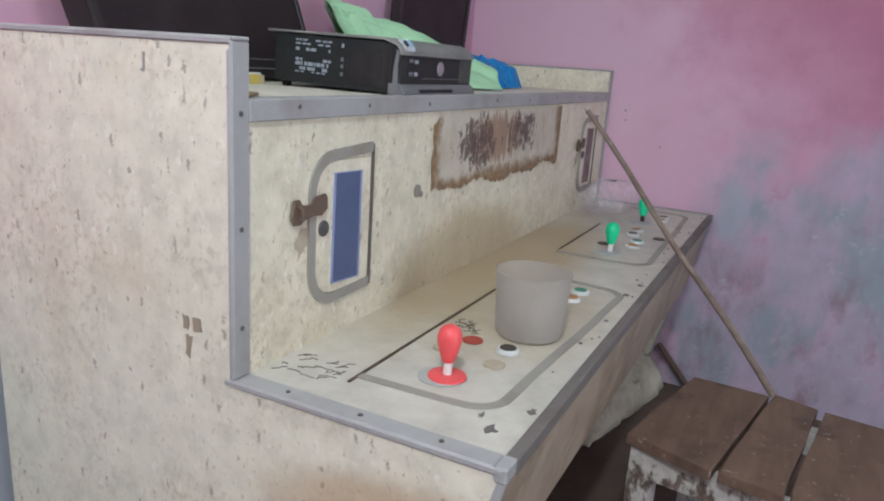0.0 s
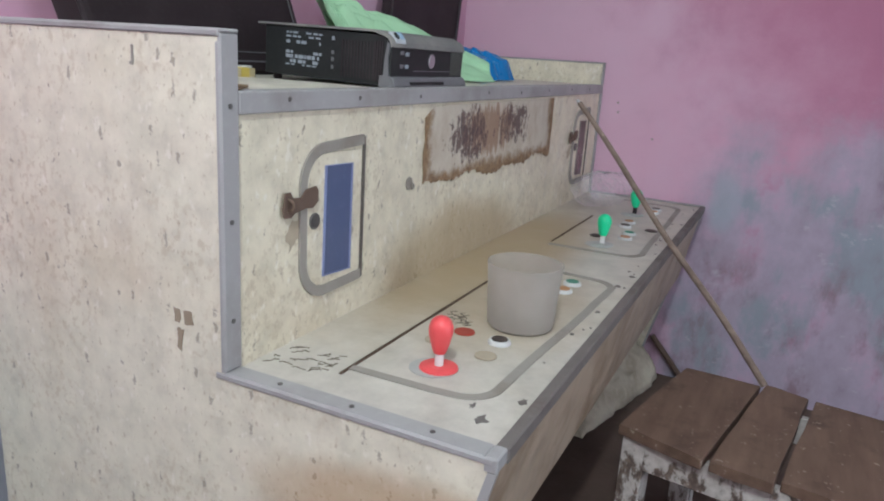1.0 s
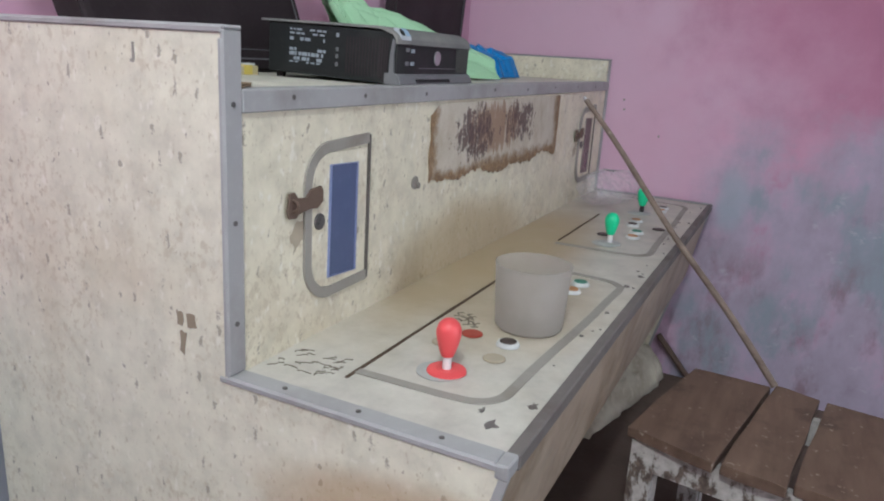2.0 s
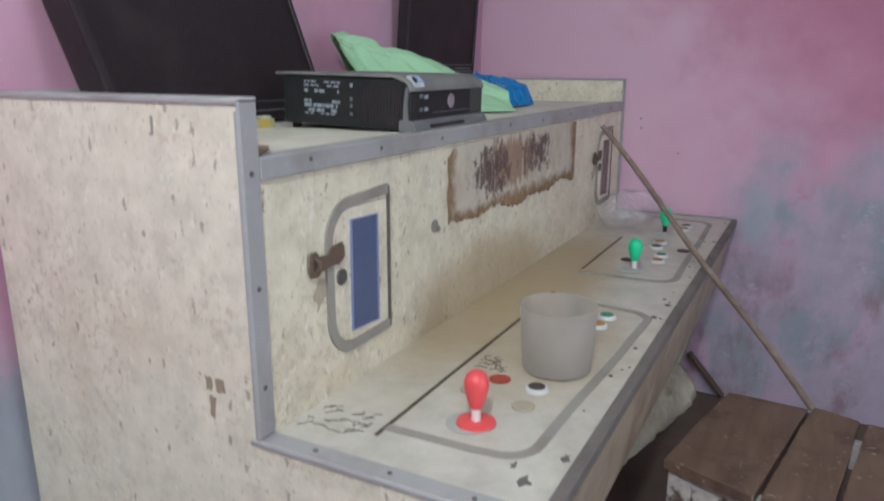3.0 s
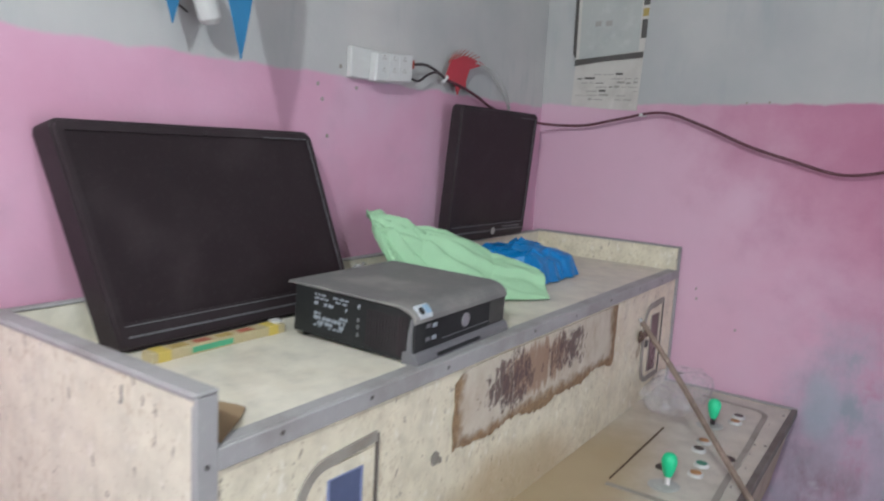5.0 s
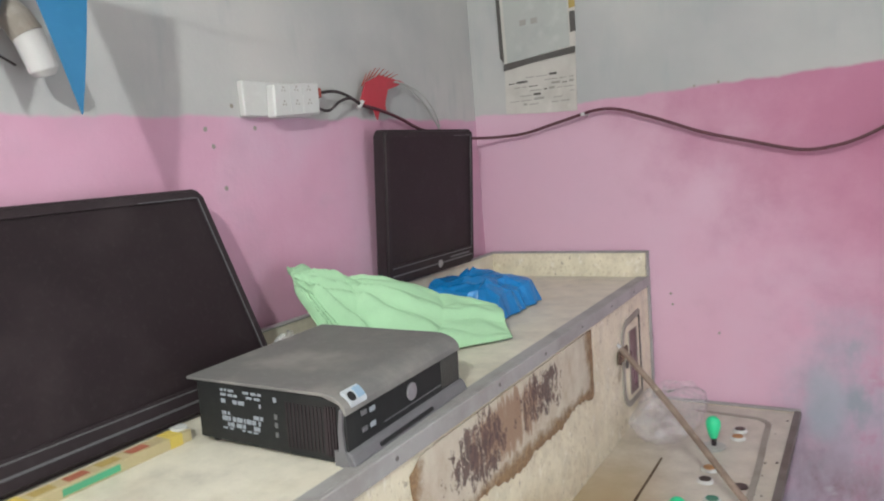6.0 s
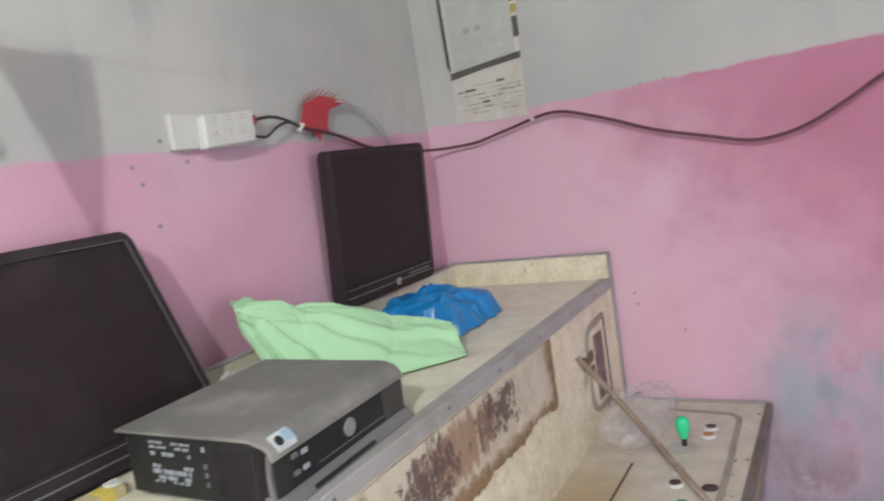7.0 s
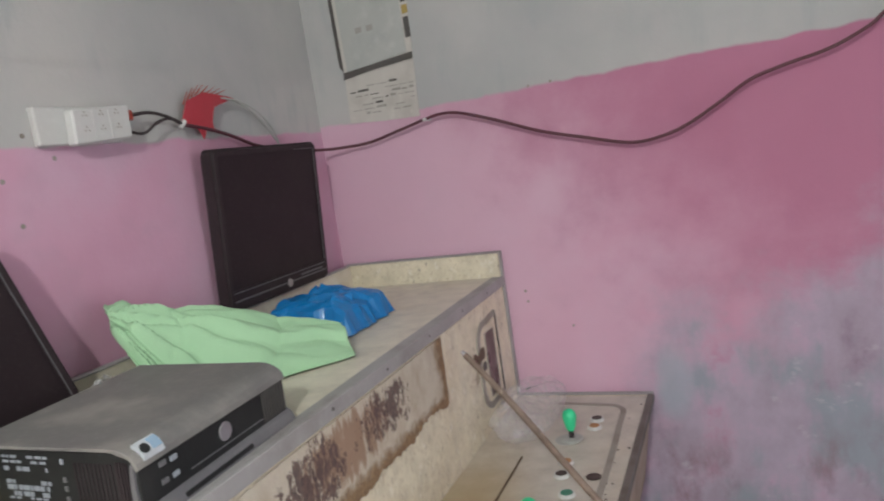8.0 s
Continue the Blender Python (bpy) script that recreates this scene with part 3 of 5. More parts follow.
trim(0.03, 0.052, 0.028, FAR - 0.028, TOP - 0.004, TOP + 0.002)

for z in (0.821, 0.977, 1.147):
    part("screw", disc("x", (FACE + 0.003, 0.015, z), 0.004, 0.0015, 10), M_SCREW, cab)
for y in (0.148, 0.352, 0.587, 0.958, 1.2, 1.45, 1.7, 1.93):
    part("screw", disc("x", (FACE + 0.003, y, SHELF - 0.013 + 0.002 * math.sin(9 * y)), 0.0042, 0.0015, 10), M_SCREW, cab)
for x in (0.723, 0.853, 0.985):
    part("screw", disc("z", (x, 0.016, PAN + 0.0035), 0.004, 0.0015, 10), M_SCREW, cab)
for x, y in ((1.06, 2.03), (1.062, 1.71), (1.05, 0.97), (1.039, 0.497)):
    part("screw", disc("z", (x, y, PAN - 0.001), 0.004, 0.002, 10), M_SCREW, cab)

# hatches cut in the control panel: grey edging round three sides, an open gap at the back
for y0, y1, f0, f1, g0, g1 in ((0.133, 0.886, 1.011, 1.034, 0.104, 0.94), (1.152, 2.03, 1.03, 1.012, 1.185, 1.64)):
    line = [(0.775, y0), (f0 - 0.09, y0 + 0.002)] + arc(f0 - 0.055, y0 + 0.06, 0.055, -80, 0, 6) + [(f0 + (f1 - f0) * k / 6 + 0.002 * math.sin(5 * k), y0 + 0.06 + (y1 - y0 - 0.12) * k / 6) for k in range(1, 6)] + arc(f1 - 0.055, y1 - 0.06, 0.055, 0, 80, 6) + [(f1 - 0.09, y1 - 0.002), (0.79, y1 + 0.01)]
    part("groove_edging", band(line, 0.017, "z", PAN - 0.002, PAN + 0.0015), M_TAPE, cab, "grey rounded groove edging")
    part("hatch_gap", slab(ragged([(0.770, g0), (0.7755, g0), (0.7765, g1), (0.7705, g1)], 0.001, 9, int(g0 * 90)), "z", PAN - 0.003, PAN + 0.0008), M_GAP, cab, "dark open hatch gap")


# coin doors in the front panel
def coin_door(y, pane, edge, name_label):
    z0, z1 = 0.808, 1.069
    door = part("coin_door", slab(arc(y + 0.075, z1 - 0.07, 0.06, 90, 180, 8) + arc(y + 0.075, z0 + 0.07, 0.06, 180, 270, 8) + [(y + 0.185, z0 + 0.012), (y + 0.185, z1 - 0.012)],
                                  "x", FACE - 0.004, FACE + 0.0015), M_CREAM, cab, name_label)
    line = [(y + 0.194, z1 + 0.006)] + arc(y + 0.072, z1 - 0.062, 0.062, 90, 180, 10) + arc(y + 0.072, z0 + 0.062, 0.062, 180, 270, 10) + [(y + 0.194, z0 + 0.002)]
    part("groove_edging", band(line, 0.019, "x", FACE - 0.003, FACE + 0.0025), M_TAPE, door, "grey rounded edging")
    part("hinge", box(FACE - 0.003, FACE + 0.004, y + 0.194, y + 0.1975, z0 - 0.004, z1 + 0.012, 0.0005, 1), M_HINGE, door, "dark hinge line")
    part("pane_edge", band([(y + 0.068, 0.836), (y + 0.153, 0.831), (y + 0.154, 1.034), (y + 0.072, 1.037)], 0.005, "x", FACE - 0.001, FACE + 0.004, True), edge, door)
    part("pane", slab([(y + 0.068, 0.836), (y + 0.153, 0.831), (y + 0.154, 1.034), (y + 0.072, 1.037)], "x", FACE - 0.002, FACE + 0.0028), pane, door, "glossy coin door pane")
    part("lock", merge(disc("x", (FACE + 0.001, y + 0.04, 0.943), 0.0145, 0.004, 20, 0.001), disc("x", (FACE + 0.004, y + 0.04, 0.943), 0.0065, 0.003, 12)), M_SCREW, door, "round tarnished key lock")
    hasp = slab([(y - 0.05, 0.975), (y - 0.044, 1.004), (y - 0.03, 1.004), (y - 0.024, 0.992), (y, 0.99), (y + 0.012, 1.003), (y + 0.04, 1.006), (y + 0.046, 0.998), (y + 0.046, 0.978), (y + 0.03, 0.968), (y + 0.01, 0.972), (y - 0.02, 0.968), (y - 0.028, 0.96), (y - 0.046, 0.962)],
                "x", FACE + 0.0028, FACE + 0.0068, 0.001)
    part("hasp", hasp, M_RUST, door, "rusty brown hasp")
    part("staple", tube(smooth_line([(FACE + 0.004, y - 0.036, 0.972), (FACE + 0.016, y - 0.036, 0.977), (FACE + 0.016, y - 0.036, 0.988), (FACE + 0.004, y - 0.036, 0.993)], 4), 0.003, 8), M_RUST, door)


coin_door(0.180, M_BLUEPANE, M_BLUEEDGE, "cream coin door with a blue pane")
coin_door(1.784, M_BROWNPANE, M_TAPE, "cream coin door with a dark brown pane")


# torn poster on the front panel, with dark shreds of print left on it
def poster_sheet():
    """A thin sheet built in upright columns, ragged at the foot and the ends."""
    rnd = random.Random(3)
    n = 90
    bm = bmesh.new()
    cols = []
    for i in range(n + 1):
        t = i / n
        y = 0.626 + 0.897 * t + (0 if 0 < i < n else rnd.uniform(-0.004, 0.004))
        foot = 0.95 + 0.006 * math.sin(9 * t) + 0.007 * math.sin(23 * t + 1) + rnd.uniform(-0.006, 0.006) - 0.004 * t
        head = 1.1275 - max(0.0, 0.022 - 0.6 * t) + (rnd.uniform(-0.003, 0.0) if t < 0.1 else 0)
        wave = 0.004 if i in (0, n) else 0.0
        rows = []
        for j in range(7):
            f = j / 6
            yy = y + wave * rnd.uniform(-1, 1)
            rows.append([bm.verts.new((x, yy, foot + (head - foot) * f)) for x in (FACE - 0.001, FACE + 0.001)])
        cols.append(rows)
    for i in range(n):
        for j in range(6):
            p, q, r, w = cols[i][j], cols[i + 1][j], cols[i + 1][j + 1], cols[i][j + 1]
            bm.faces.new((p[1], q[1], r[1], w[1]))
            bm.faces.new((w[0], r[0], q[0], p[0]))
        for j, k in ((0, 0), (6, 6)):
            bm.faces.new((cols[i][j][0], cols[i + 1][j][0], cols[i + 1][k][1], cols[i][k][1]))
    for i in (0, n):
        for j in range(6):
            bm.faces.new((cols[i][j][0], cols[i][j][1], cols[i][j + 1][1], cols[i][j + 1][0]))
    return bm


solo("torn_poster", poster_sheet(), M_TORN, "torn brown poster backing stuck on the cabinet front", "poster")
# pulled plug hole and worn marks
part("plug_hole", merge(disc("x", (FACE - 0.001, 0.562, 0.966), 0.014, 0.002, 18), disc("x", (FACE + 0.001, 0.576, 0.958), 0.007, 0.0015, 12)), M_TAPE, cab, "round grey plug hole")
part("stain_mark", slab(ragged([(0.525, 0.80), (0.537, 0.80), (0.537, 0.824), (0.525, 0.824)], 0.002, 3, 5), "y", -0.0012, 0.001), M_STAIN, cab, "brown scuff mark")
part("stain_mark", slab(ragged([(0.546, 0.80), (0.566, 0.802), (0.562, 0.824), (0.544, 0.824)], 0.002, 3, 6), "y", -0.0012, 0.001), M_STAIN, cab, "brown scuff mark")
part("stain_mark", slab(ragged([(0.53, 0.76), (0.54, 0.752), (0.545, 0.79), (0.53, 0.792)], 0.002, 3, 7), "y", -0.0012, 0.001), M_STAIN, cab, "brown scuff mark")
for y in (0.168, 1.76):
    part("stain_mark", slab(ragged([(y - 0.022, 0.93), (y, 0.955), (y + 0.02, 0.95), (y + 0.015, 0.92), (y - 0.012, 0.90)], 0.004, 4, int(y * 100)), "x", FACE - 0.003, FACE - 0.0014), M_TAN, cab, "brown greasy smudge below the hasp")
part("slot", slab([(0.4575, 1.223), (0.462, 1.223), (0.4615, 1.198), (0.459, 1.194), (0.4525, 1.195), (0.4525, 1.198), (0.457, 1.2)], "y", -0.0012, 0.001), M_TAPE, cab, "dark narrow slot")


# ---- joysticks and buttons ----
def joystick(x, y, top, shaft, disc_m, lean=(0, 0), label=""):
    j = thing("joystick", (x, y, PAN), label, "joystick", "joysticks on the control panel")
    part("hole_ring", lathe([(0, 0), (0.038, 0), (0.038, 0.0012), (0, 0.0012)], (x - 0.01, y - 0.006, PAN), 28), M_GREYDISC, j, "worn grey ring")
    part("dust_washer", lathe([(0, 0.001), (0.033, 0.001), (0.032, 0.004), (0.018, 0.006), (0, 0.006)], (x, y, PAN), 28), disc_m, j)
    part("shaft", lathe([(0, 0), (0.0075, 0), (0.0075, 0.045), (0, 0.045)], (x, y, PAN + 0.004), 16), shaft, j)
    part("bat_top", lathe([(0, 0), (0.010, 0), (0.012, 0.004), (0.017, 0.02), (0.0205, 0.036), (0.0205, 0.046), (0.017, 0.056), (0.010, 0.0625), (0, 0.065)], (x, y, PAN + 0.028), 28), top, j, smooth=True)
    return j


joystick(0.895, 0.212, M_RED, M_SHAFT, M_RED, label="red bat-top joystick with a red washer")
joystick(0.907, 1.244, M_GREEN, M_SHAFT, M_GREYDISC, label="green bat-top joystick with a clear washer and white shaft")
joystick(0.892, 1.762, M_GREEN, M_BLACK, M_GREYDISC, label="green bat-top joystick with a black shaft")


def button(x, y, cap, rim=True, label=""):
    b = thing("push_button", (x, y, PAN), label, "button", "buttons on the control panel")
    if rim:
        part("rim", lathe([(0.0145, 0.003), (0.0155, 0.008), (0.019, 0.0075), (0.0215, 0.003), (0.0215, 0.0)], (x, y, PAN), 24), M_WHITE, b, "white plastic rim", True)
        part("cap", lathe([(0, 0), (0.0158, 0), (0.0156, 0.0088), (0.0146, 0.0094), (0, 0.0088)], (x, y, PAN), 20), cap, b)
    else:
        part("cap", lathe([(0, 0), (0.02, 0), (0.02, 0.0016), (0.017, 0.003), (0, 0.0022)], (x, y, PAN), 20), cap, b)
    return b


DARKL, ORL, GRL = "white-rimmed push button with a dark worn cap", "white-rimmed push button with an orange-brown cap", "white-rimmed push button with a green cap"
for x, y, cap, rim, lab in (
        (0.863, 0.384, M_DULLRED, False, "dull red flat plug in the panel"), (0.939, 0.372, M_DARKBTN, True, DARKL), (0.941, 0.303, M_TAN, False, "tan flat blanking plug"),
        (0.835, 0.318, M_TAN, False, "tan flat blanking plug"), (0.945, 0.742, M_ORANGE, True, ORL), (0.947, 0.808, M_GREENBTN, True, GRL), (0.865, 0.825, M_GREENBTN, False, "sunken green-lined button hole"),
        (0.907, 1.606, M_ORANGE, True, ORL), (0.91, 1.534, M_DARKBTN, True, DARKL), (0.945, 1.434, M_GREENBTN, True, GRL), (0.948, 1.362, M_ORANGE, True, ORL),
        (0.994, 1.535, M_DARKBTN, False, "dark empty button hole"), (0.944, 1.843, M_ORANGE, True, ORL), (0.942, 1.902, M_DARKBTN, True, DARKL), (0.863, 1.348, M_DARKBTN, False, "dark empty button hole")):
    button(x, y, cap, rim, lab)

# frosted tub standing on the control panel
tub = thing("plastic_tub", (0.938, 0.48, PAN), "frosted grey plastic tub standing on the control panel", "tub")
TUB = (0.938, 0.48, PAN)
part("wall", lathe([(0.0645, 0.006), (0.0665, 0.03), (0.0725, 0.124), (0.0712, 0.124), (0.065, 0.03), (0.063, 0.006)], TUB, 48), M_FROST, tub, smooth=True)
part("rim", lathe([(0.0725, 0.124), (0.0732, 0.126), (0.073, 0.129), (0.0718, 0.1295), (0.0712, 0.128), (0.0712, 0.124)], TUB, 48), M_FROST, tub, "thin rolled rim", True)
part("base", lathe([(0, 0.001), (0.06, 0.001), (0.0645, 0.006), (0.063, 0.006), (0.059, 0.004), (0, 0.004)], TUB, 48), M_FROST, tub, smooth=True)

# scratches and chips worn into the control panel
_rnd = random.Random(21)
for k in range(26):
    x, y = _rnd.uniform(0.64, 0.745), _rnd.uniform(0.065, 0.155)
    a, L = radians(_rnd.uniform(10, 75)), _rnd.uniform(0.012, 0.028)
    part("scratch", band([(x + L * t * math.cos(a) + 0.004 * math.sin(7 * t + k), y + L * t * math.sin(a) + 0.003 * math.sin(5 * t)) for t in (0, 0.25, 0.5, 0.75, 1)], _rnd.uniform(0.0008, 0.0019), "z", PAN - 0.002, PAN + 0.0002), M_SCRATCH, cab, "dark brown scratch")
for k in range(16):
    x, y = _rnd.uniform(0.79, 0.86), _rnd.uniform(0.415, 0.47)
    a, L = radians(_rnd.uniform(-40, 120)), _rnd.uniform(0.012, 0.03)
    part("scratch", band([(x + L * t * math.cos(a) + 0.005 * math.sin(6 * t + k), y + L * t * math.sin(a)) for t in (0, 0.25, 0.5, 0.75, 1)], _rnd.uniform(0.0012, 0.003), "z", PAN - 0.002, PAN + 0.0002), M_SCRATCH, cab, "dark brown scratch")
for k in range(26):
    x, y = ((1.058, 0.178), (1.025, 0.092), (0.997, 0.124))[k] if k < 3 else (_rnd.uniform(1.03, 1.062), _rnd.uniform(0.25, 2.05))
    r = (0.0075, 0.0095, 0.006)[k] if k < 3 else 0.002 + 0.005 * _rnd.random() ** 2
    part("chip", slab([(x + r * _rnd.uniform(0.25, 1.3) * math.cos(0.393 * a), y + 1.5 * r * _rnd.uniform(0.25, 1.3) * math.sin(0.393 * a)) for a in range(16)], "z", PAN - 0.002, PAN + 0.0002), M_TRIMD, cab, "chipped dark patch")

# ---- computer lying on the shelf ----
PX0, PX1, PY0, PY1, PZ = 0.268, 0.601, 0.498, 0.868, SHELF
pc = thing("desktop_computer", (0.42, 0.68, PZ), "dusty black desktop computer with a grey lid on the shelf", "computer")
part("case", box(PX0 + 0.015, PX1 - 0.022, PY0 + 0.004, PY1 - 0.004, PZ + 0.002, PZ + 0.104, 0.002), M_PCBLACK, pc)
# lid: flat sheet whose front end rolls down over the bezel
lid = [(PX0 - 0.002, PZ + 0.1085), (PX1 - 0.05, PZ + 0.1135)] + [(PX1 - 0.05 + 0.048 * math.sin(radians(a)), PZ + 0.0855 + 0.028 * math.cos(radians(a))) for a in (15, 30, 45, 60, 75)] + [(PX1 - 0.002, PZ + 0.0825)]
low = [(x - (0.004 if i > 1 else 0), z - (0.005 if i < 5 else 0.001)) for i, (x, z) in enumerate(lid)]
part("lid", slab(lid + low[::-1], "y", PY0 - 0.002, PY1 + 0.002, 0.001), M_PCGREY, pc, "dusty grey curved lid")
bez = part("bezel", slab([(PX1 - 0.022, PZ + 0.022), (PX1 - 0.004, PZ + 0.022), (PX1 - 0.006, PZ + 0.085), (PX1 - 0.022, PZ + 0.098)], "y", PY0 + 0.002, PY1 - 0.002, 0.001), M_PCBLACK, pc, "black front bezel")
part("tray", slab([(PX1 - 0.03, PZ), (PX1 + 0.008, PZ), (PX1 + 0.010, PZ + 0.006), (PX1 + 0.003, PZ + 0.02), (PX1 - 0.004, PZ + 0.025), (PX1 - 0.03, PZ + 0.025)], "y", PY0 - 0.001, PY1 + 0.004, 0.0015), M_PCTRIM, pc, "grey lower front lip")
part("tray_slot", box(PX1 - 0.002, PX1 + 0.0092, PY0 + 0.07, PY0 + 0.24, PZ + 0.007, PZ + 0.0145, 0.001), M_PCBLACK, pc, "dark drive slot")
part("bezel_edge", slab([(PX1 - 0.02, PZ), (PX1 + 0.002, PZ + 0.002), (PX1 - 0.008, PZ + 0.026), (PX1 - 0.011, PZ + 0.06), (PX1 - 0.008, PZ + 0.088), (PX1 - 0.014, PZ + 0.092), (PX1 - 0.018, PZ + 0.06)], "y", PY0 - 0.003, PY0 + 0.003, 0.001), M_PCTRIM, pc, "thin grey bezel edge")
part("badge", disc("x", (PX1 - 0.005, 0.688, PZ + 0.058), 0.0155, 0.003, 24, 0.001), M_CHROME, bez, "round silver badge")
for y, z in ((0.545, 0.072), (0.545, 0.045), (0.568, 0.07), (0.568, 0.045)):
    part("port", box(PX1 - 0.006, PX1 - 0.0025, y - 0.007, y + 0.007, PZ + z - 0.004, PZ + z + 0.004, 0.0008, 1), M_LABEL if y > 0.55 else M_PCTRIM, bez)
part("drive_line", box(PX1 - 0.006, PX1 - 0.003, 0.60, 0.79, PZ + 0.0355, PZ + 0.037), M_PCTRIM, bez)
for k in range(9):
    part("grille_slat", box(PX1 - 0.0065, PX1 - 0.003, 0.796 + k * 0.008, 0.799 + k * 0.008, PZ + 0.028, PZ + 0.082), M_GRILLE, bez)
part("sticker", slab([(PX1 - 0.022, -0.0015), (PX1 - 0.012, -0.0065), (PX1 - 0.0035, -0.017), (PX1 - 0.0025, -0.024), (PX1 - 0.005, -0.024), (PX1 - 0.007, -0.018), (PX1 - 0.022, -0.006)], "y", PY0 + 0.014, PY0 + 0.056), M_STICKER, pc, "silver and blue round-logo sticker").location.z += PZ + 0.1145
part("sticker_disc", disc("z", (0, 0, 0), 0.008, 0.0015, 20), M_PCBLACK, pc).matrix_local = Matrix.Translation(Vector((PX1 - 0.0095, PY0 + 0.025, PZ + 0.1045)) - ORIGIN[pc.name]) @ Matrix.Rotation(radians(48), 4, "Y") @ Matrix.Translation(ORIGIN[pc.name])
part("sticker_print", slab([(PX1 - 0.018, -0.0022), (PX1 - 0.0115, -0.0062), (PX1 - 0.0038, -0.0158), (PX1 - 0.0055, -0.017), (PX1 - 0.018, -0.006)], "y", PY0 + 0.037, PY0 + 0.0545), M_STICKB, pc, "pale blue printed half").location.z += PZ + 0.1152
# vent slots and the printed label on the long side
for k in range(13):
    x = 0.478 + k * 0.0075
    part("vent_slot", box(x, x + 0.0028, PY0 + 0.0025, PY0 + 0.0045, PZ + 0.014, PZ + 0.088), M_BLACK, pc)
for k in range(4):
    part("vent_slot", box(PX1 - 0.028 - k * 0.0055, PX1 - 0.0252 - k * 0.0055, PY0 + 0.0018, PY0 + 0.0045, PZ + 0.012, PZ + 0.092), M_BLACK, pc)
_rnd = random.Random(4)
for row, (z, h) in enumerate(((0.092, 0.004), (0.084, 0.004), (0.073, 0.0065), (0.052, 0.006), (0.043, 0.0075), (0.033, 0.007), (0.026, 0.003))):
    x = 0.338
    while x < 0.424:
        w = _rnd.uniform(0.003, 0.013)
        if _rnd.random() < (0.55 if row == 2 else 0.85) and not (row in (0, 1) and 0.372 < x < 0.385):
            part("print_bar", box(x, min(x + w, 0.428), PY0 + 0.0028, PY0 + 0.0044, PZ + z - h / 2, PZ + z + h / 2), M_LABEL, pc, "pale printed bar")
        x += w + _rnd.uniform(0.002, 0.006)
for z in (0.088, 0.06, 0.046, 0.03):
    part("print_bar", box(0.453, 0.459, PY0 + 0.0028, PY0 + 0.0044, PZ + z - 0.004, PZ + z + 0.004), M_LABEL if z > 0.08 else M_PCTRIM, pc)

for x, y in ((PX0 + 0.03, PY0 + 0.03), (PX0 + 0.03, PY1 - 0.03)):
    part("foot", lathe([(0, -0.0135), (0.009, -0.0135), (0.011, 0.004), (0, 0.004)], (x, y, PZ), 14), M_BLACK, pc, "rubber foot")
pc.rotation_euler = (0, radians(2.1), radians(2.2))
pc.location = (0.42, 0.68, PZ + 0.0058)


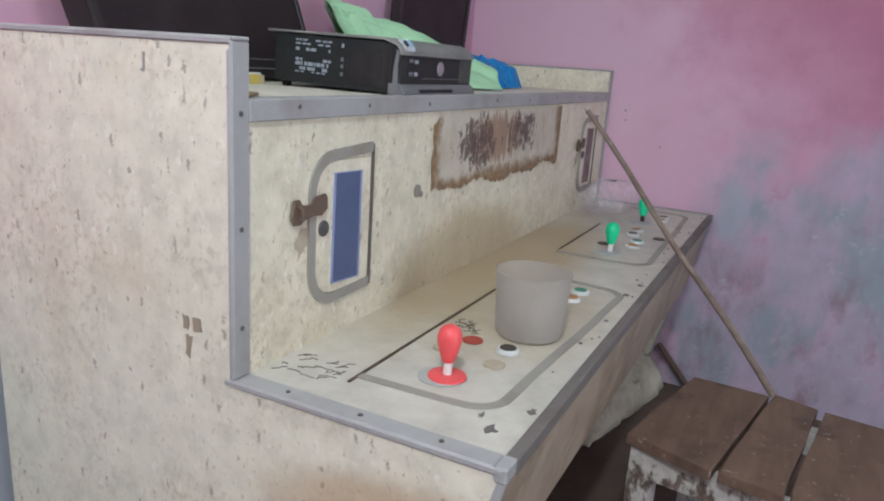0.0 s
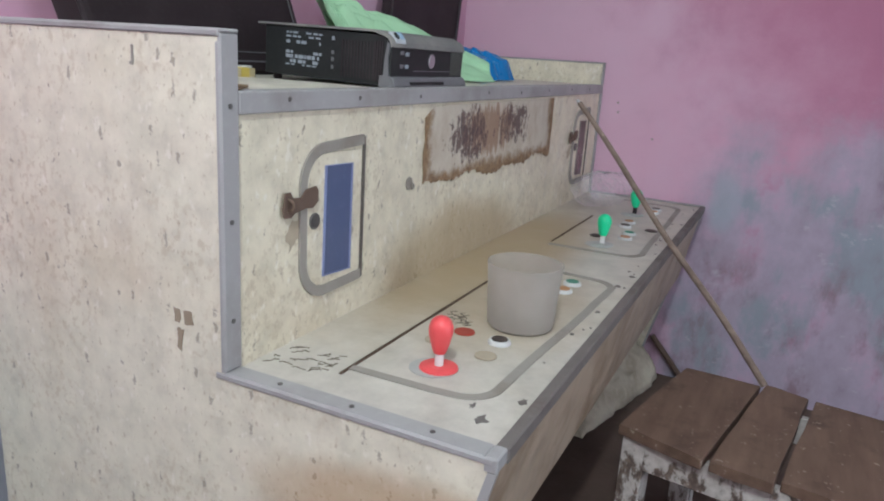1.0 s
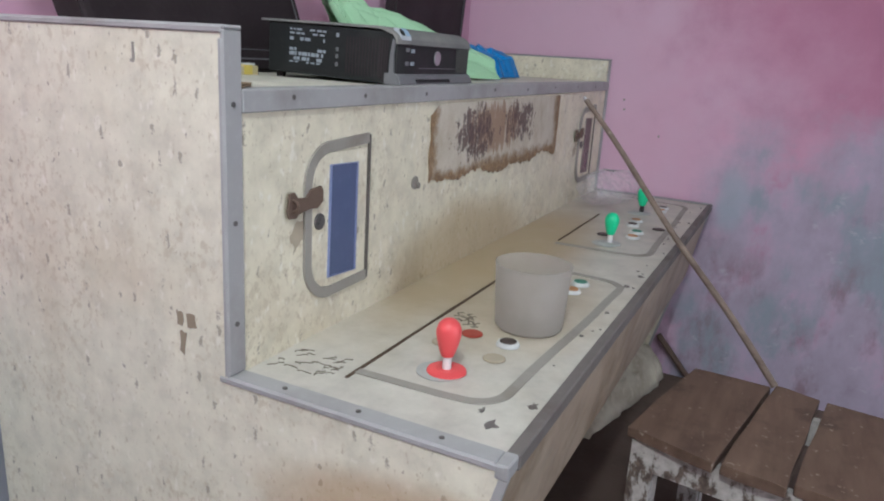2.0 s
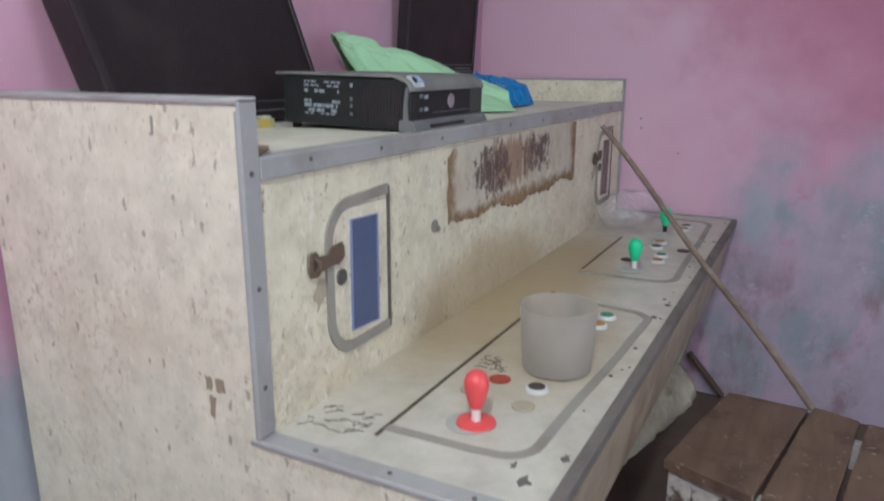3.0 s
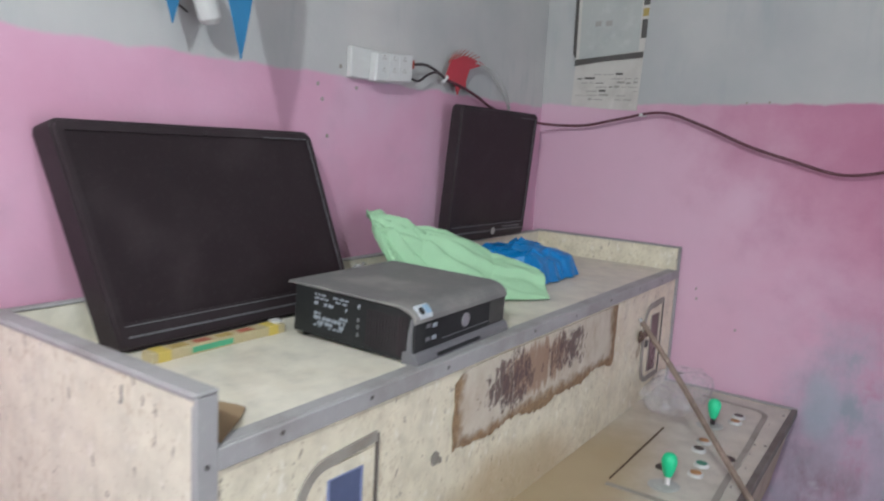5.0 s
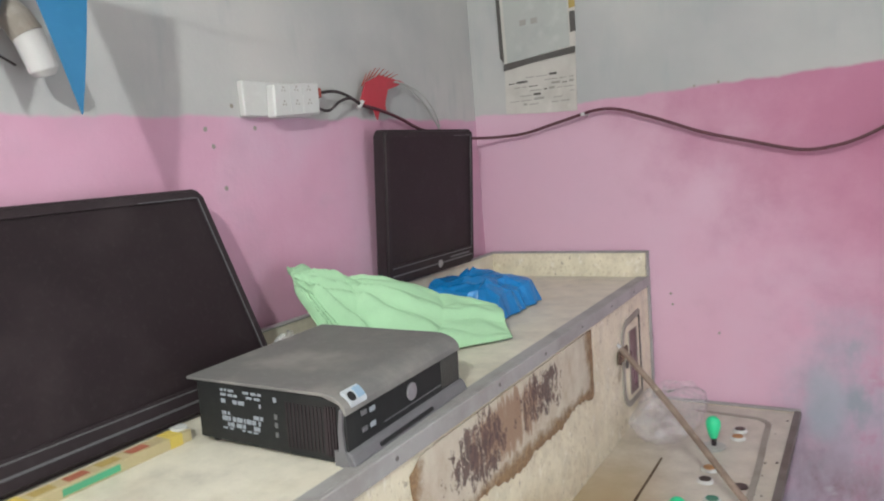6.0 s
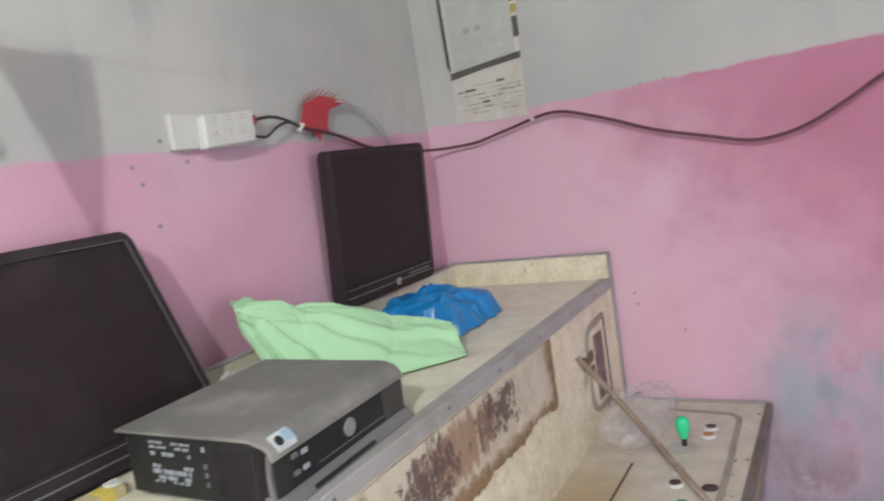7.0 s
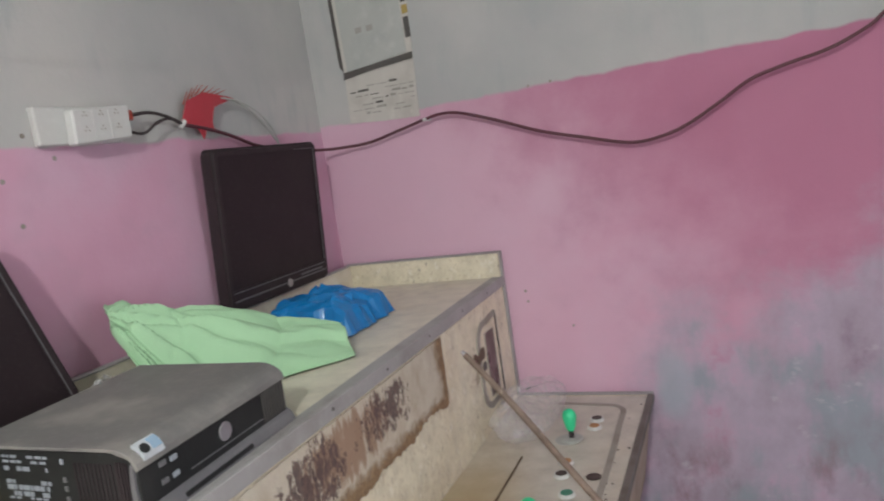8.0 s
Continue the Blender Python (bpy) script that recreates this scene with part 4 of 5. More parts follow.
# ---- monitors ----
def monitor(name_label, frame4, depth, logo=False, lower=0.05):
    """A flat monitor from the corners of its front: top left, top right, bottom right, bottom left."""
    tl, tr, br, bl = [Vector(p) for p in frame4]
    cx, right, down = (tl + tr + br + bl) / 4, ((tr - tl) + (br - bl)).normalized(), ((bl - tl) + (br - tr)).normalized()
    nrm = down.cross(right).normalized()
    if nrm.x < 0:
        nrm = -nrm
    w, h = ((tr - tl).length + (br - bl).length) / 2, ((bl - tl).length + (br - tr).length) / 2
    m = Matrix((right, -down, nrm)).transposed().to_4x4()
    m.translation = cx
    mon = thing("monitor", (cx.x, cx.y, SHELF), name_label, "monitor", "monitors on the cabinet")

    def place(bm):
        bmesh.ops.transform(bm, matrix=m, verts=bm.verts[:])
        return bm

    def rim(x0, x1, y0, y1, r, n=5):
        return arc(x1 - r, y1 - r, r, 0, 90, n) + arc(x0 + r, y1 - r, r, 90, 180, n) + arc(x0 + r, y0 + r, r, 180, 270, n) + arc(x1 - r, y0 + r, r, 270, 360, n)
    part("housing", place(slab(rim(-w / 2, w / 2, -h / 2, h / 2, 0.018), "z", -depth, 0.0, 0.004)), M_BLACK, mon, smooth=True)
    part("back_bulge", place(slab(rim(-w * 0.36, w * 0.36, -h * 0.36, h * 0.3, 0.03), "z", -depth - 0.018, -depth + 0.002, 0.004)), M_BLACK, mon)
    s = 0.022
    outer, inner = rim(-w / 2 + 0.004, w / 2 - 0.004, -h / 2 + 0.004, h / 2 - 0.004, 0.016), rim(-w / 2 + s, w / 2 - s, -h / 2 + lower, h / 2 - s, 0.003)
    bm = bmesh.new()
    a = [bm.verts.new((*p, 0.0005)) for p in outer]
    b = [bm.verts.new((*p, 0.006)) for p in [(q[0] * 0.99, q[1] * 0.99) for q in outer]]
    c = [bm.verts.new((*p, 0.005)) for p in inner]
    d = [bm.verts.new((*p, -0.001)) for p in inner]
    for i in range(len(a)):
        j = (i + 1) % len(a)
        for u, v in ((a, b), (b, c), (c, d)):
            bm.faces.new((u[i], u[j], v[j], v[i]))
    bezel = part("bezel", place(bm), M_BLACK, mon, "scratched black bezel")
    part("screen", place(slab(rim(-w / 2 + s, w / 2 - s, -h / 2 + lower, h / 2 - s, 0.003), "z", -0.003, 0.0015)), M_SCREEN, mon, "dusty dark switched-off screen, haze put into its colour")
    part("bezel_ridge", place(box(-w / 2 + s, w / 2 - s, -h / 2 + lower * 0.45, -h / 2 + lower * 0.52, 0.004, 0.0075)), M_PCTRIM, bezel, "scuffed grey ridge")
    part("bezel_ridge", place(box(-w / 2 + s, w / 2 - s, -h / 2 + lower * 0.86, -h / 2 + lower * 0.9, 0.004, 0.0068)), M_PCTRIM, bezel, "scuffed grey ridge")
    part("bezel_ridge", place(box(w / 2 - s + 0.001, w / 2 - s + 0.003, -h / 2 + lower, h / 2 - s, 0.004, 0.0066)), M_PCTRIM, bezel, "scuffed grey ridge")
    part("bezel_ridge", place(box(w * 0.25, w / 2 - s, h / 2 - s + 0.001, h / 2 - s + 0.0025, 0.004, 0.0066)), M_PCTRIM, bezel, "scuffed grey ridge")
    if logo:
        part("badge", place(disc("z", (0.03, -h / 2 + lower * 0.45, 0.004), 0.013, 0.004, 20, 0.001)), M_CHROME, bezel, "round silver badge")
        part("button_strip", place(box(w * 0.18, w * 0.42, -h / 2 + lower * 0.62, -h / 2 + lower * 0.7, 0.004, 0.0078)), M_PCTRIM, bezel, "grey button strip")
    return mon


# the larger monitor leans back against the wall, its lower edge on the shelf
monitor("large dusty black monitor leaning back against the wall", ((0.07, 0.092, 1.597), (0.07, 0.751, 1.597), (0.175, 0.81, SHELF + 0.004), (0.175, 0.176, SHELF + 0.004)), 0.062, lower=0.055)
monitor("black monitor standing on the cabinet rail in the corner", ((0.085, 1.408, 1.716), (0.098, 1.926, 1.714), (0.066, 1.918, 1.2535), (0.058, 1.40, 1.2535)), 0.035, True, 0.06)


# ---- soft things on the shelf ----
def draped(name, nx, ny, place, mat, label, category, thick=0.004, soft=True):
    """A crumpled sheet given by a function of two numbers from 0 to 1, with some thickness."""
    bm = bmesh.new()
    g = [[bm.verts.new(place(i / nx, j / ny)) for j in range(ny + 1)] for i in range(nx + 1)]
    for i in range(nx):
        for j in range(ny):
            bm.faces.new((g[i][j], g[i + 1][j], g[i + 1][j + 1], g[i][j + 1]))
    ob = solo(name, bm, mat, label, category, smooth=soft)
    ob.modifiers.new("thickness", "SOLIDIFY").thickness = thick
    return ob


def cloth_at(u, v):
    # u runs along the ridge, v across it from the computer's side to the far side
    ridge = Vector((0.085, 0.965, 0)).lerp(Vector((0.455, 1.325, 0)), u)
    across = Vector((0.68, -0.73, 0))
    half = 0.205 - 0.09 * u
    d = (0.5 - v) * 2
    p = ridge + across * d * half * (0.95 if d > 0 else 0.75)
    top = 0.162 * (1 - u ** 1.25) + 0.042
    prof = 1 - abs(d) ** 2.2
    keep = min(1.0, prof * 2.5)
    h = top * max(prof, 0.0) ** 0.8
    w = noise.noise((u * 2.5, v * 2.5, 1))
    # pleats that fan out from the raised near end
    tip = Vector((0.10, 0.93, 0))
    r, turn = (p - tip).length, math.atan2(p.y - tip.y, p.x - tip.x)
    fade = min(1.0, r / 0.11) * max(0.0, 1 - r / 0.42) * (1.25 if d > 0 else 0.7)
    for n, shift, size in ((6.5, 0.3, 0.034), (11.0, 1.1, 0.02)):
        q = (n * (turn + 0.22 * w) / math.pi + shift + 0.5 * r) % 1.0
        h += keep * fade * size * ((q / 0.78 if q < 0.78 else (1 - q) / 0.22) - 0.6)
    # long soft folds along the heap and a sharp crease or two across it
    q = (3.2 * v + 0.9 * u + 0.8 * w) % 1.0
    h += keep * 0.014 * (q / 0.8 if q < 0.8 else (1 - q) / 0.2)
    h -= keep * 0.016 * (1 - abs(math.sin(6 * u - 3.4 * v + 1.8 * w)) ** 0.4)
    h += keep * (0.012 * noise.noise((u * 3, v * 4, 7)) + 0.006 * noise.noise((u * 11, v * 11, 2)))
    if d > 0.45:
        h -= 0.024 * (1 if d > 0.55 else (d - 0.45) / 0.10) * (1 - 0.4 * u)
    p += Vector((noise.noise((u * 4, v * 4, 3)), noise.noise((u * 4, v * 4, 9)), 0)) * 0.018
    p += Vector((0.066, 0.066, 0)) * max(0.0, 1 - u / 0.35) * (1 - min(1.0, h / 0.2))
    p.x = max(p.x, 0.056)
    if p.x > 0.2:
        p.y = max(p.y, 0.885)
    return Vector((p.x, p.y, SHELF + 0.006 + max(h, 0.0)))


draped("green_cloth", 120, 110, cloth_at, M_CLOTHG, "heap of folded pale green cloth on the shelf", "cloth")


def bag_at(u, v):
    x, y = 0.115 + 0.305 * u + 0.011 * noise.noise((u * 17, v * 17, 6)), 1.42 + 0.27 * v + 0.03 * noise.noise((u * 4, v * 4, 5)) + 0.011 * noise.noise((u * 19, v * 19, 1))
    e = max(0.0, 1 - (2 * u - 1) ** 6) * max(0.0, 1 - (2 * v - 1) ** 6)
    def fold(a, b, c):
        return 1 - abs(noise.noise((a, b, c))) * 2.4
    crumple = 0.024 * noise.noise((u * 3, v * 3, 2)) + 0.024 * max(0.0, fold(u * 2.6, v * 2.4, 8)) ** 2 + 0.007 * max(0.0, fold(u * 6, v * 6, 3)) ** 2 - 0.01
    h = (0.088 - 0.008 * u + crumple) * e ** 0.28
    return Vector((x + 0.02 * noise.noise((v * 7, u * 3, 1)), y, SHELF + 0.004 + max(0.0, h)))


draped("blue_plastic_bag", 19, 17, bag_at, M_BAGB, "crumpled glossy blue plastic bag on the shelf", "plastic bag", 0.001, False)


def clear_at(u, v):
    a = 2 * math.pi * u
    t = v * math.pi
    n = 0.2 * noise.noise((math.cos(a) * 2, math.sin(a) * 2, v * 3)) + 0.12 * noise.noise((math.cos(a) * 5, math.sin(a) * 5, v * 7 + 4))
    r = math.sin(t) * (1 + n)
    return Vector((0.752 + 0.105 * r * math.cos(a), 1.85 + 0.235 * r * math.sin(a), PAN + 0.004 + 0.06 * (1 - math.cos(t)) * (1 + 0.5 * n)))


draped("clear_plastic_bag", 26, 15, clear_at, M_CLEAR, "crumpled clear plastic bag lying against the cabinet front", "plastic bag", 0.0006, False)

part("stain_mark", slab(ragged([(0.50, 0.862), (0.545, 0.866), (0.552, 0.905), (0.52, 0.93), (0.50, 0.90)], 0.004, 4, 31), "z", SHELF - 0.002, SHELF + 0.0005), M_CARD, cab, "brown stain on the shelf")

# small carton, scrap of card and wrapper on the shelf
carton = thing("carton", (0.265, 0.31, SHELF), "long narrow cream and yellow carton with green print", "box")
part("body", box(0.226, 0.26, 0.18, 0.50, SHELF, SHELF + 0.019, 0.001), M_BOXC, carton)
part("end_band", box(0.225, 0.2612, 0.455, 0.48, SHELF, SHELF + 0.0202), M_BOXY, carton, "yellow end band")
part("end_band", box(0.225, 0.2612, 0.192, 0.218, SHELF, SHELF + 0.0202), M_BOXY, carton, "yellow end band")
part("side_print", box(0.2595, 0.2608, 0.265, 0.36, SHELF + 0.004, SHELF + 0.015), M_BOXG, carton, "green print")
for k in range(4):
    part("top_print", box(0.232, 0.253, 0.228 + k * 0.053, 0.262 + k * 0.053, SHELF + 0.0185, SHELF + 0.0198), M_BOXR if k % 2 else M_OCHRE, carton, "reddish printed picture block")
solo("paper_scrap", slab(ragged([(0.222, 0.484), (0.246, 0.481), (0.25, 0.503), (0.226, 0.506)], 0.003, 3, 12), "z", SHELF + 0.0188, SHELF + 0.0235), M_WHITE, "small crumpled white paper scrap on the carton", "paper")
solo("card_scrap", slab(ragged([(0.52, 0.046), (0.495, 0.138), (0.55, 0.152), (0.622, 0.047)], 0.003, 3, 14), "z", SHELF + 0.003, SHELF + 0.0055), M_CARD, "torn scrap of brown card on the shelf", "card")


def wrapper_at(u, v):
    n = noise.noise((u * 5, v * 5, 3))
    return Vector((0.115 + 0.05 * u + 0.015 * n, 0.832 + 0.055 * v, SHELF + 0.02 + 0.075 * (1 - (2 * v - 1) ** 2) * (0.6 + 0.5 * u) + 0.03 * n))


draped("clear_wrapper", 14, 14, wrapper_at, clear_film("crinkled_clear_wrapper", 0.22, (0.8, 0.8, 0.8), 0.1), "crinkled clear plastic wrapper beside the monitor", "wrapper", 0.0006)

# ---- rod leaning across the panel ----
_a, _b = Vector((0.76, 1.363, 1.127)), Vector((1.398, 1.213, 0.434))
_d = (_b - _a)
rod = thing("wooden_rod", _b, "thin weathered wooden rod leaning on the bench", "rod")
part("rod", tube([_a + _d * (k / 14) + Vector((0, 0, 0.006 * math.sin(k * 0.7))) for k in range(15)], 0.0075, 10, 0.0098), M_ROD, rod)
part("tip", tube([_a - _d * 0.012, _a + _d * 0.004], 0.0045, 8, 0.006), M_CHROME, rod, "pale metal tip")

# ---- bench of loose planks ----
bench = thing("bench", (1.42, 0.90, 0.0), "low bench of stained brown planks on peeling whitewashed legs", "bench")
for (a, b, c, d) in (((1.102, 0.785), (1.298, 0.722), (1.388, 1.215), (1.193, 1.224)), ((1.312, 0.728), (1.441, 0.708), (1.506, 1.203), (1.402, 1.235)),
                     ((1.455, 0.73), (1.64, 0.69), (1.70, 1.17), (1.524, 1.198)), ((1.65, 0.688), (1.83, 0.655), (1.88, 1.12), (1.712, 1.16))):
    part("plank", slab(ragged([a, b, c, d], 0.0018, 5, int(a[0] * 1000)), "z", 0.402, 0.428, 0.0025), M_PLANK, bench)


def leg(x, y, w=0.055, d=0.045):
    part("leg", slab([(x, y), (x + w, y - 0.01), (x + w + 0.01, y + d), (x + 0.01, y + d)], "z", 0.0, 0.402, 0.002), M_LEG, bench, "peeling whitewashed leg")


leg(1.115, 0.79), leg(1.76, 0.69), leg(1.205, 1.155), leg(1.82, 1.06)
part("rail", slab([(1.17, 0.78), (1.76, 0.69), (1.762, 0.713), (1.173, 0.803)], "z", 0.327, 0.4015, 0.002), M_LEG, bench, "whitewashed front rail")
part("rail", slab([(1.26, 1.165), (1.82, 1.08), (1.823, 1.10), (1.263, 1.185)], "z", 0.327, 0.4015, 0.002), M_LEG, bench, "whitewashed rear rail")
part("rail", slab([(1.13, 0.836), (1.15, 0.832), (1.23, 1.155), (1.21, 1.158)], "z", 0.332, 0.4015, 0.002), M_LEG, bench)
solo("dark_bar", tube([(0.965, YR - 0.025, 0.172), (1.105, YR - 0.025, 0.013)], 0.012, 8), M_RUST, "short dark bar slanting against the wall", "baton")

# ---- on the back wall: socket, tag, bulb, pennants ----
sock = thing("power_socket", (0.0, 1.13, 1.77), "white multi-way power socket box on the wall", "socket")
part("back_box", box(0.0, 0.02, 0.985, 1.22, 1.775, 1.86, 0.004), M_WHITE, sock)
face = part("face", slab([(1.055, 1.77), (1.225, 1.782), (1.228, 1.862), (1.06, 1.85)], "x", 0.02, 0.048, 0.004), M_WHITE, sock, "white socket face")
for k in range(3):
    for r in range(2):
        y, z = 1.092 + k * 0.047, 1.802 + r * 0.034 + k * 0.003
        part("socket_hole", merge(disc("x", (0.0478, y - 0.005, z), 0.0022, 0.0008, 8), disc("x", (0.0478, y + 0.005, z), 0.0022, 0.0008, 8), disc("x", (0.0478, y, z + 0.008), 0.0025, 0.0008, 8)), M_TAPE, face)
for k in range(2):
    part("rib", box(0.047, 0.0495, 1.1145 + k * 0.047, 1.1165 + k * 0.047, 1.782, 1.85), M_WHITE, face)
sock.location = (0.0, 1.094, 1.75)
part("plug", box(0.012, 0.04, 1.228, 1.246, 1.825, 1.85, 0.003), M_DULLRED, sock, "small dark red plug")

tag = thing("red_tag", (0.03, 1.5, 1.77), "red plastic tag with thin frayed strips tied on the cable", "tag")
part("body", slab([(1.42, 1.812), (1.455, 1.875), (1.53, 1.9), (1.64, 1.888), (1.66, 1.884), (1.565, 1.858), (1.545, 1.815), (1.548, 1.795), (1.515, 1.795), (1.50, 1.768), (1.485, 1.795)], "x", 0.026, 0.03), M_REDTAG, tag)
for k in range(8):
    y0, z0 = 1.44 + k * 0.019, 1.85 + 0.048 * math.sin(min(1.0, (k + 1) / 5) * 1.57) - 0.001 * k
    part("strip", tube([(0.028, y0, z0), (0.03, y0 + 0.025 + 0.004 * k, z0 + 0.038 - 0.003 * k)], 0.0022, 6, 0.0008), M_DULLRED, tag, "thin frayed strip")
part("loop", tube(smooth_line([(0.03, 1.61, 1.886), (0.034, 1.68, 1.868), (0.036, 1.76, 1.82), (0.035, 1.83, 1.755), (0.03, 1.86, 1.725)]), 0.003, 8), M_GREYDISC, tag, "thin grey wire loop")
part("loop", tube(smooth_line([(0.03, 1.60, 1.884), (0.05, 1.66, 1.872), (0.06, 1.73, 1.836), (0.055, 1.79, 1.79), (0.045, 1.83, 1.745)]), 0.0025, 8), M_GREYDISC, tag, "thin grey wire loop")
part("knot", tube([(0.03, 1.41, 1.80), (0.034, 1.428, 1.82)], 0.006, 8), M_WHITE, tag, "white tie")

tag.location = (0.03, 1.468, 1.752)

solo("socket_wire", merge(tube(smooth_line([(0.03, 1.209, 1.818), (0.035, 1.268, 1.824), (0.035, 1.328, 1.814), (0.03, 1.388, 1.794)]), 0.0045, 8),
                          tube(smooth_line([(0.03, 1.189, 1.78), (0.035, 1.238, 1.772), (0.035, 1.288, 1.797), (0.035, 1.338, 1.808), (0.03, 1.388, 1.792)]), 0.004, 8)), M_CABLE, "two thin black wires from the socket", "wire", smooth=True)
CY = YR - 0.042
solo("wall_cable", tube(smooth_line([(0.03, 1.388, 1.792), (0.03, 1.49, 1.777), (0.03, 1.59, 1.754), (0.028, 1.71, 1.72), (0.025, 1.92, 1.694), (0.05, 2.03, 1.686), (0.11, 2.09, 1.683), (0.22, CY, 1.687), (0.35, CY, 1.714), (0.515, CY, 1.7425), (0.66, CY, 1.703), (0.83, CY, 1.635),
                                     (0.97, CY, 1.594), (1.107, CY, 1.558), (1.2, CY, 1.563), (1.28, CY, 1.588), (1.37, CY, 1.636), (1.46, CY, 1.688), (1.56, CY, 1.715), (1.666, CY, 1.737), (1.764, CY, 1.779), (1.81, CY, 1.815), (2.0, CY, 1.95), (2.4, CY, 2.15)]), 0.0052, 10),
     M_CABLER, "dark maroon power cable sagging along the walls", "cable", smooth=True)

bulb = thing("wall_bulb", (0.0, 0.45, 1.8), "unlit white bulb in a holder on the wall", "bulb")
part("holder", tube([(0.0, 0.392, 1.955), (0.03, 0.405, 1.935), (0.052, 0.424, 1.905), (0.058, 0.434, 1.882)], 0.027, 18), M_TAPE, bulb, "grey lamp holder")
part("glass", merge(tube([(0.0575, 0.433, 1.885), (0.06, 0.441, 1.86), (0.062, 0.450, 1.828), (0.0622, 0.4515, 1.823)], 0.0255, 24, 0.0235), tube([(0.0622, 0.4515, 1.824), (0.063, 0.453, 1.817), (0.063, 0.454, 1.813)], 0.0233, 24, 0.014)), M_WHITE, bulb, "white bulb", True)
part("wire", tube([(0.004, 0.38, 1.87), (0.006, 0.41, 1.853), (0.008, 0.435, 1.838)], 0.0022, 6), M_CABLE, bulb)


def pennant(y, z, x, width, height, skew, turn):
    n = 8
    bm = bmesh.new()
    rows = []
    for i in range(n + 1):
        t = i / n
        w = width * (1 - t) / 2 + 0.0008
        cy = y + skew * (1 - t)
        rows.append([bm.verts.new((x + turn * s * w + 0.012 * math.sin(2.2 * t) + 0.004 * s * math.sin(3 * t), cy + s * w, z + height * (1 - t))) for s in (-1, -0.33, 0.33, 1)])
    for a, b in zip(rows, rows[1:]):
        for k in range(3):
            bm.faces.new((a[k], a[k + 1], b[k + 1], b[k]))
    return bm


flags = thing("bunting", (0.19, 0.4, 2.08), "string of blue triangular film pennants hanging near the wall", "bunting")
part("string", tube([(0.0, -0.3, 2.10), (0.03, 0.1, 2.08), (0.055, 0.3, 2.072), (0.18, 0.45, 2.07), (0.23, 0.56, 2.07), (0.6, 1.2, 2.3), (1.0, 2.106, 2.45)], 0.0018, 6), M_WHITE, flags, "thin white string")
for (y, z, w, sk, xf) in ((0.421, 1.733, 0.13, -0.016, 0.19), (0.358, 1.80, 0.13, -0.006, 0.055)):
    ob = part("pennant", pennant(y, z, xf, w, 2.072 - z, sk, 0.25), M_FLAG, flags, "blue triangular pennant")
    ob.modifiers.new("thickness", "SOLIDIFY").thickness = 0.0006

# ---- on the right wall: calendar ----
solo("cable_clip", box(0.432, 0.446, CY - 0.007, YR - 0.001, 1.727, 1.738, 0.002), M_WHITE, "small white clip holding the cable to the wall", "cable clip")
cal = thing("calendar", (0.31, YR, 1.76), "old printed wall calendar sheet with a dark middle band", "calendar")


def sheet(points, lo, hi, mat, name, lab="", parent=None):
    return part(name, slab(points, "y", YR - hi, YR - lo), mat, parent or cal, lab)


sheet([(0.172, 1.768), (0.30, 1.757), (0.445, 1.752), (0.452, 1.962), (0.468, 2.33), (0.155, 2.35), (0.178, 1.935)], 0.001, 0.004, M_PAPER, "backing_sheet", "yellowed paper sheet")
sheet([(0.192, 1.945), (0.432, 1.975), (0.43, 2.34), (0.185, 2.345)], 0.004, 0.0065, M_PAPERG, "upper_leaf", "greyish printed leaf")
sheet([(0.176, 1.922), (0.30, 1.938), (0.452, 1.95), (0.453, 1.972), (0.30, 1.957), (0.178, 1.946)], 0.0065, 0.009, M_INK, "dark_band", "dark slanting band")
sheet([(0.164, 1.97), (0.178, 1.95), (0.172, 2.34), (0.158, 2.34)], 0.004, 0.0055, M_INK, "edge_line", "dark edge line")
for z0, z1, x0, x1, m in ((2.02, 2.09, 0.437, 0.457, M_INK), (2.1, 2.13, 0.437, 0.459, M_OCHRE), (2.14, 2.17, 0.437, 0.46, M_INK), (2.19, 2.24, 0.436, 0.462, M_OCHRE)):
    sheet([(x0, z0), (x1, z0 + 0.003), (x1, z1), (x0, z1)], 0.004, 0.006, m, "picture_block", "small dark printed picture")
_rnd = random.Random(8)
for z in (1.79, 1.806, 1.822, 1.838, 1.854, 1.87, 1.886):
    x = 0.19
    while x < 0.425:
        w = _rnd.uniform(0.012, 0.05)
        if _rnd.random() < 0.62:
            h = _rnd.choice((0.003, 0.004, 0.008))
            sheet([(x, z), (min(x + w, 0.44), z), (min(x + w, 0.44), z + h), (x, z + h)], 0.004, 0.0047, M_INK if _rnd.random() < 0.12 else M_INKL, "print_bar", "grey printed bar")
        x += w + 0.008
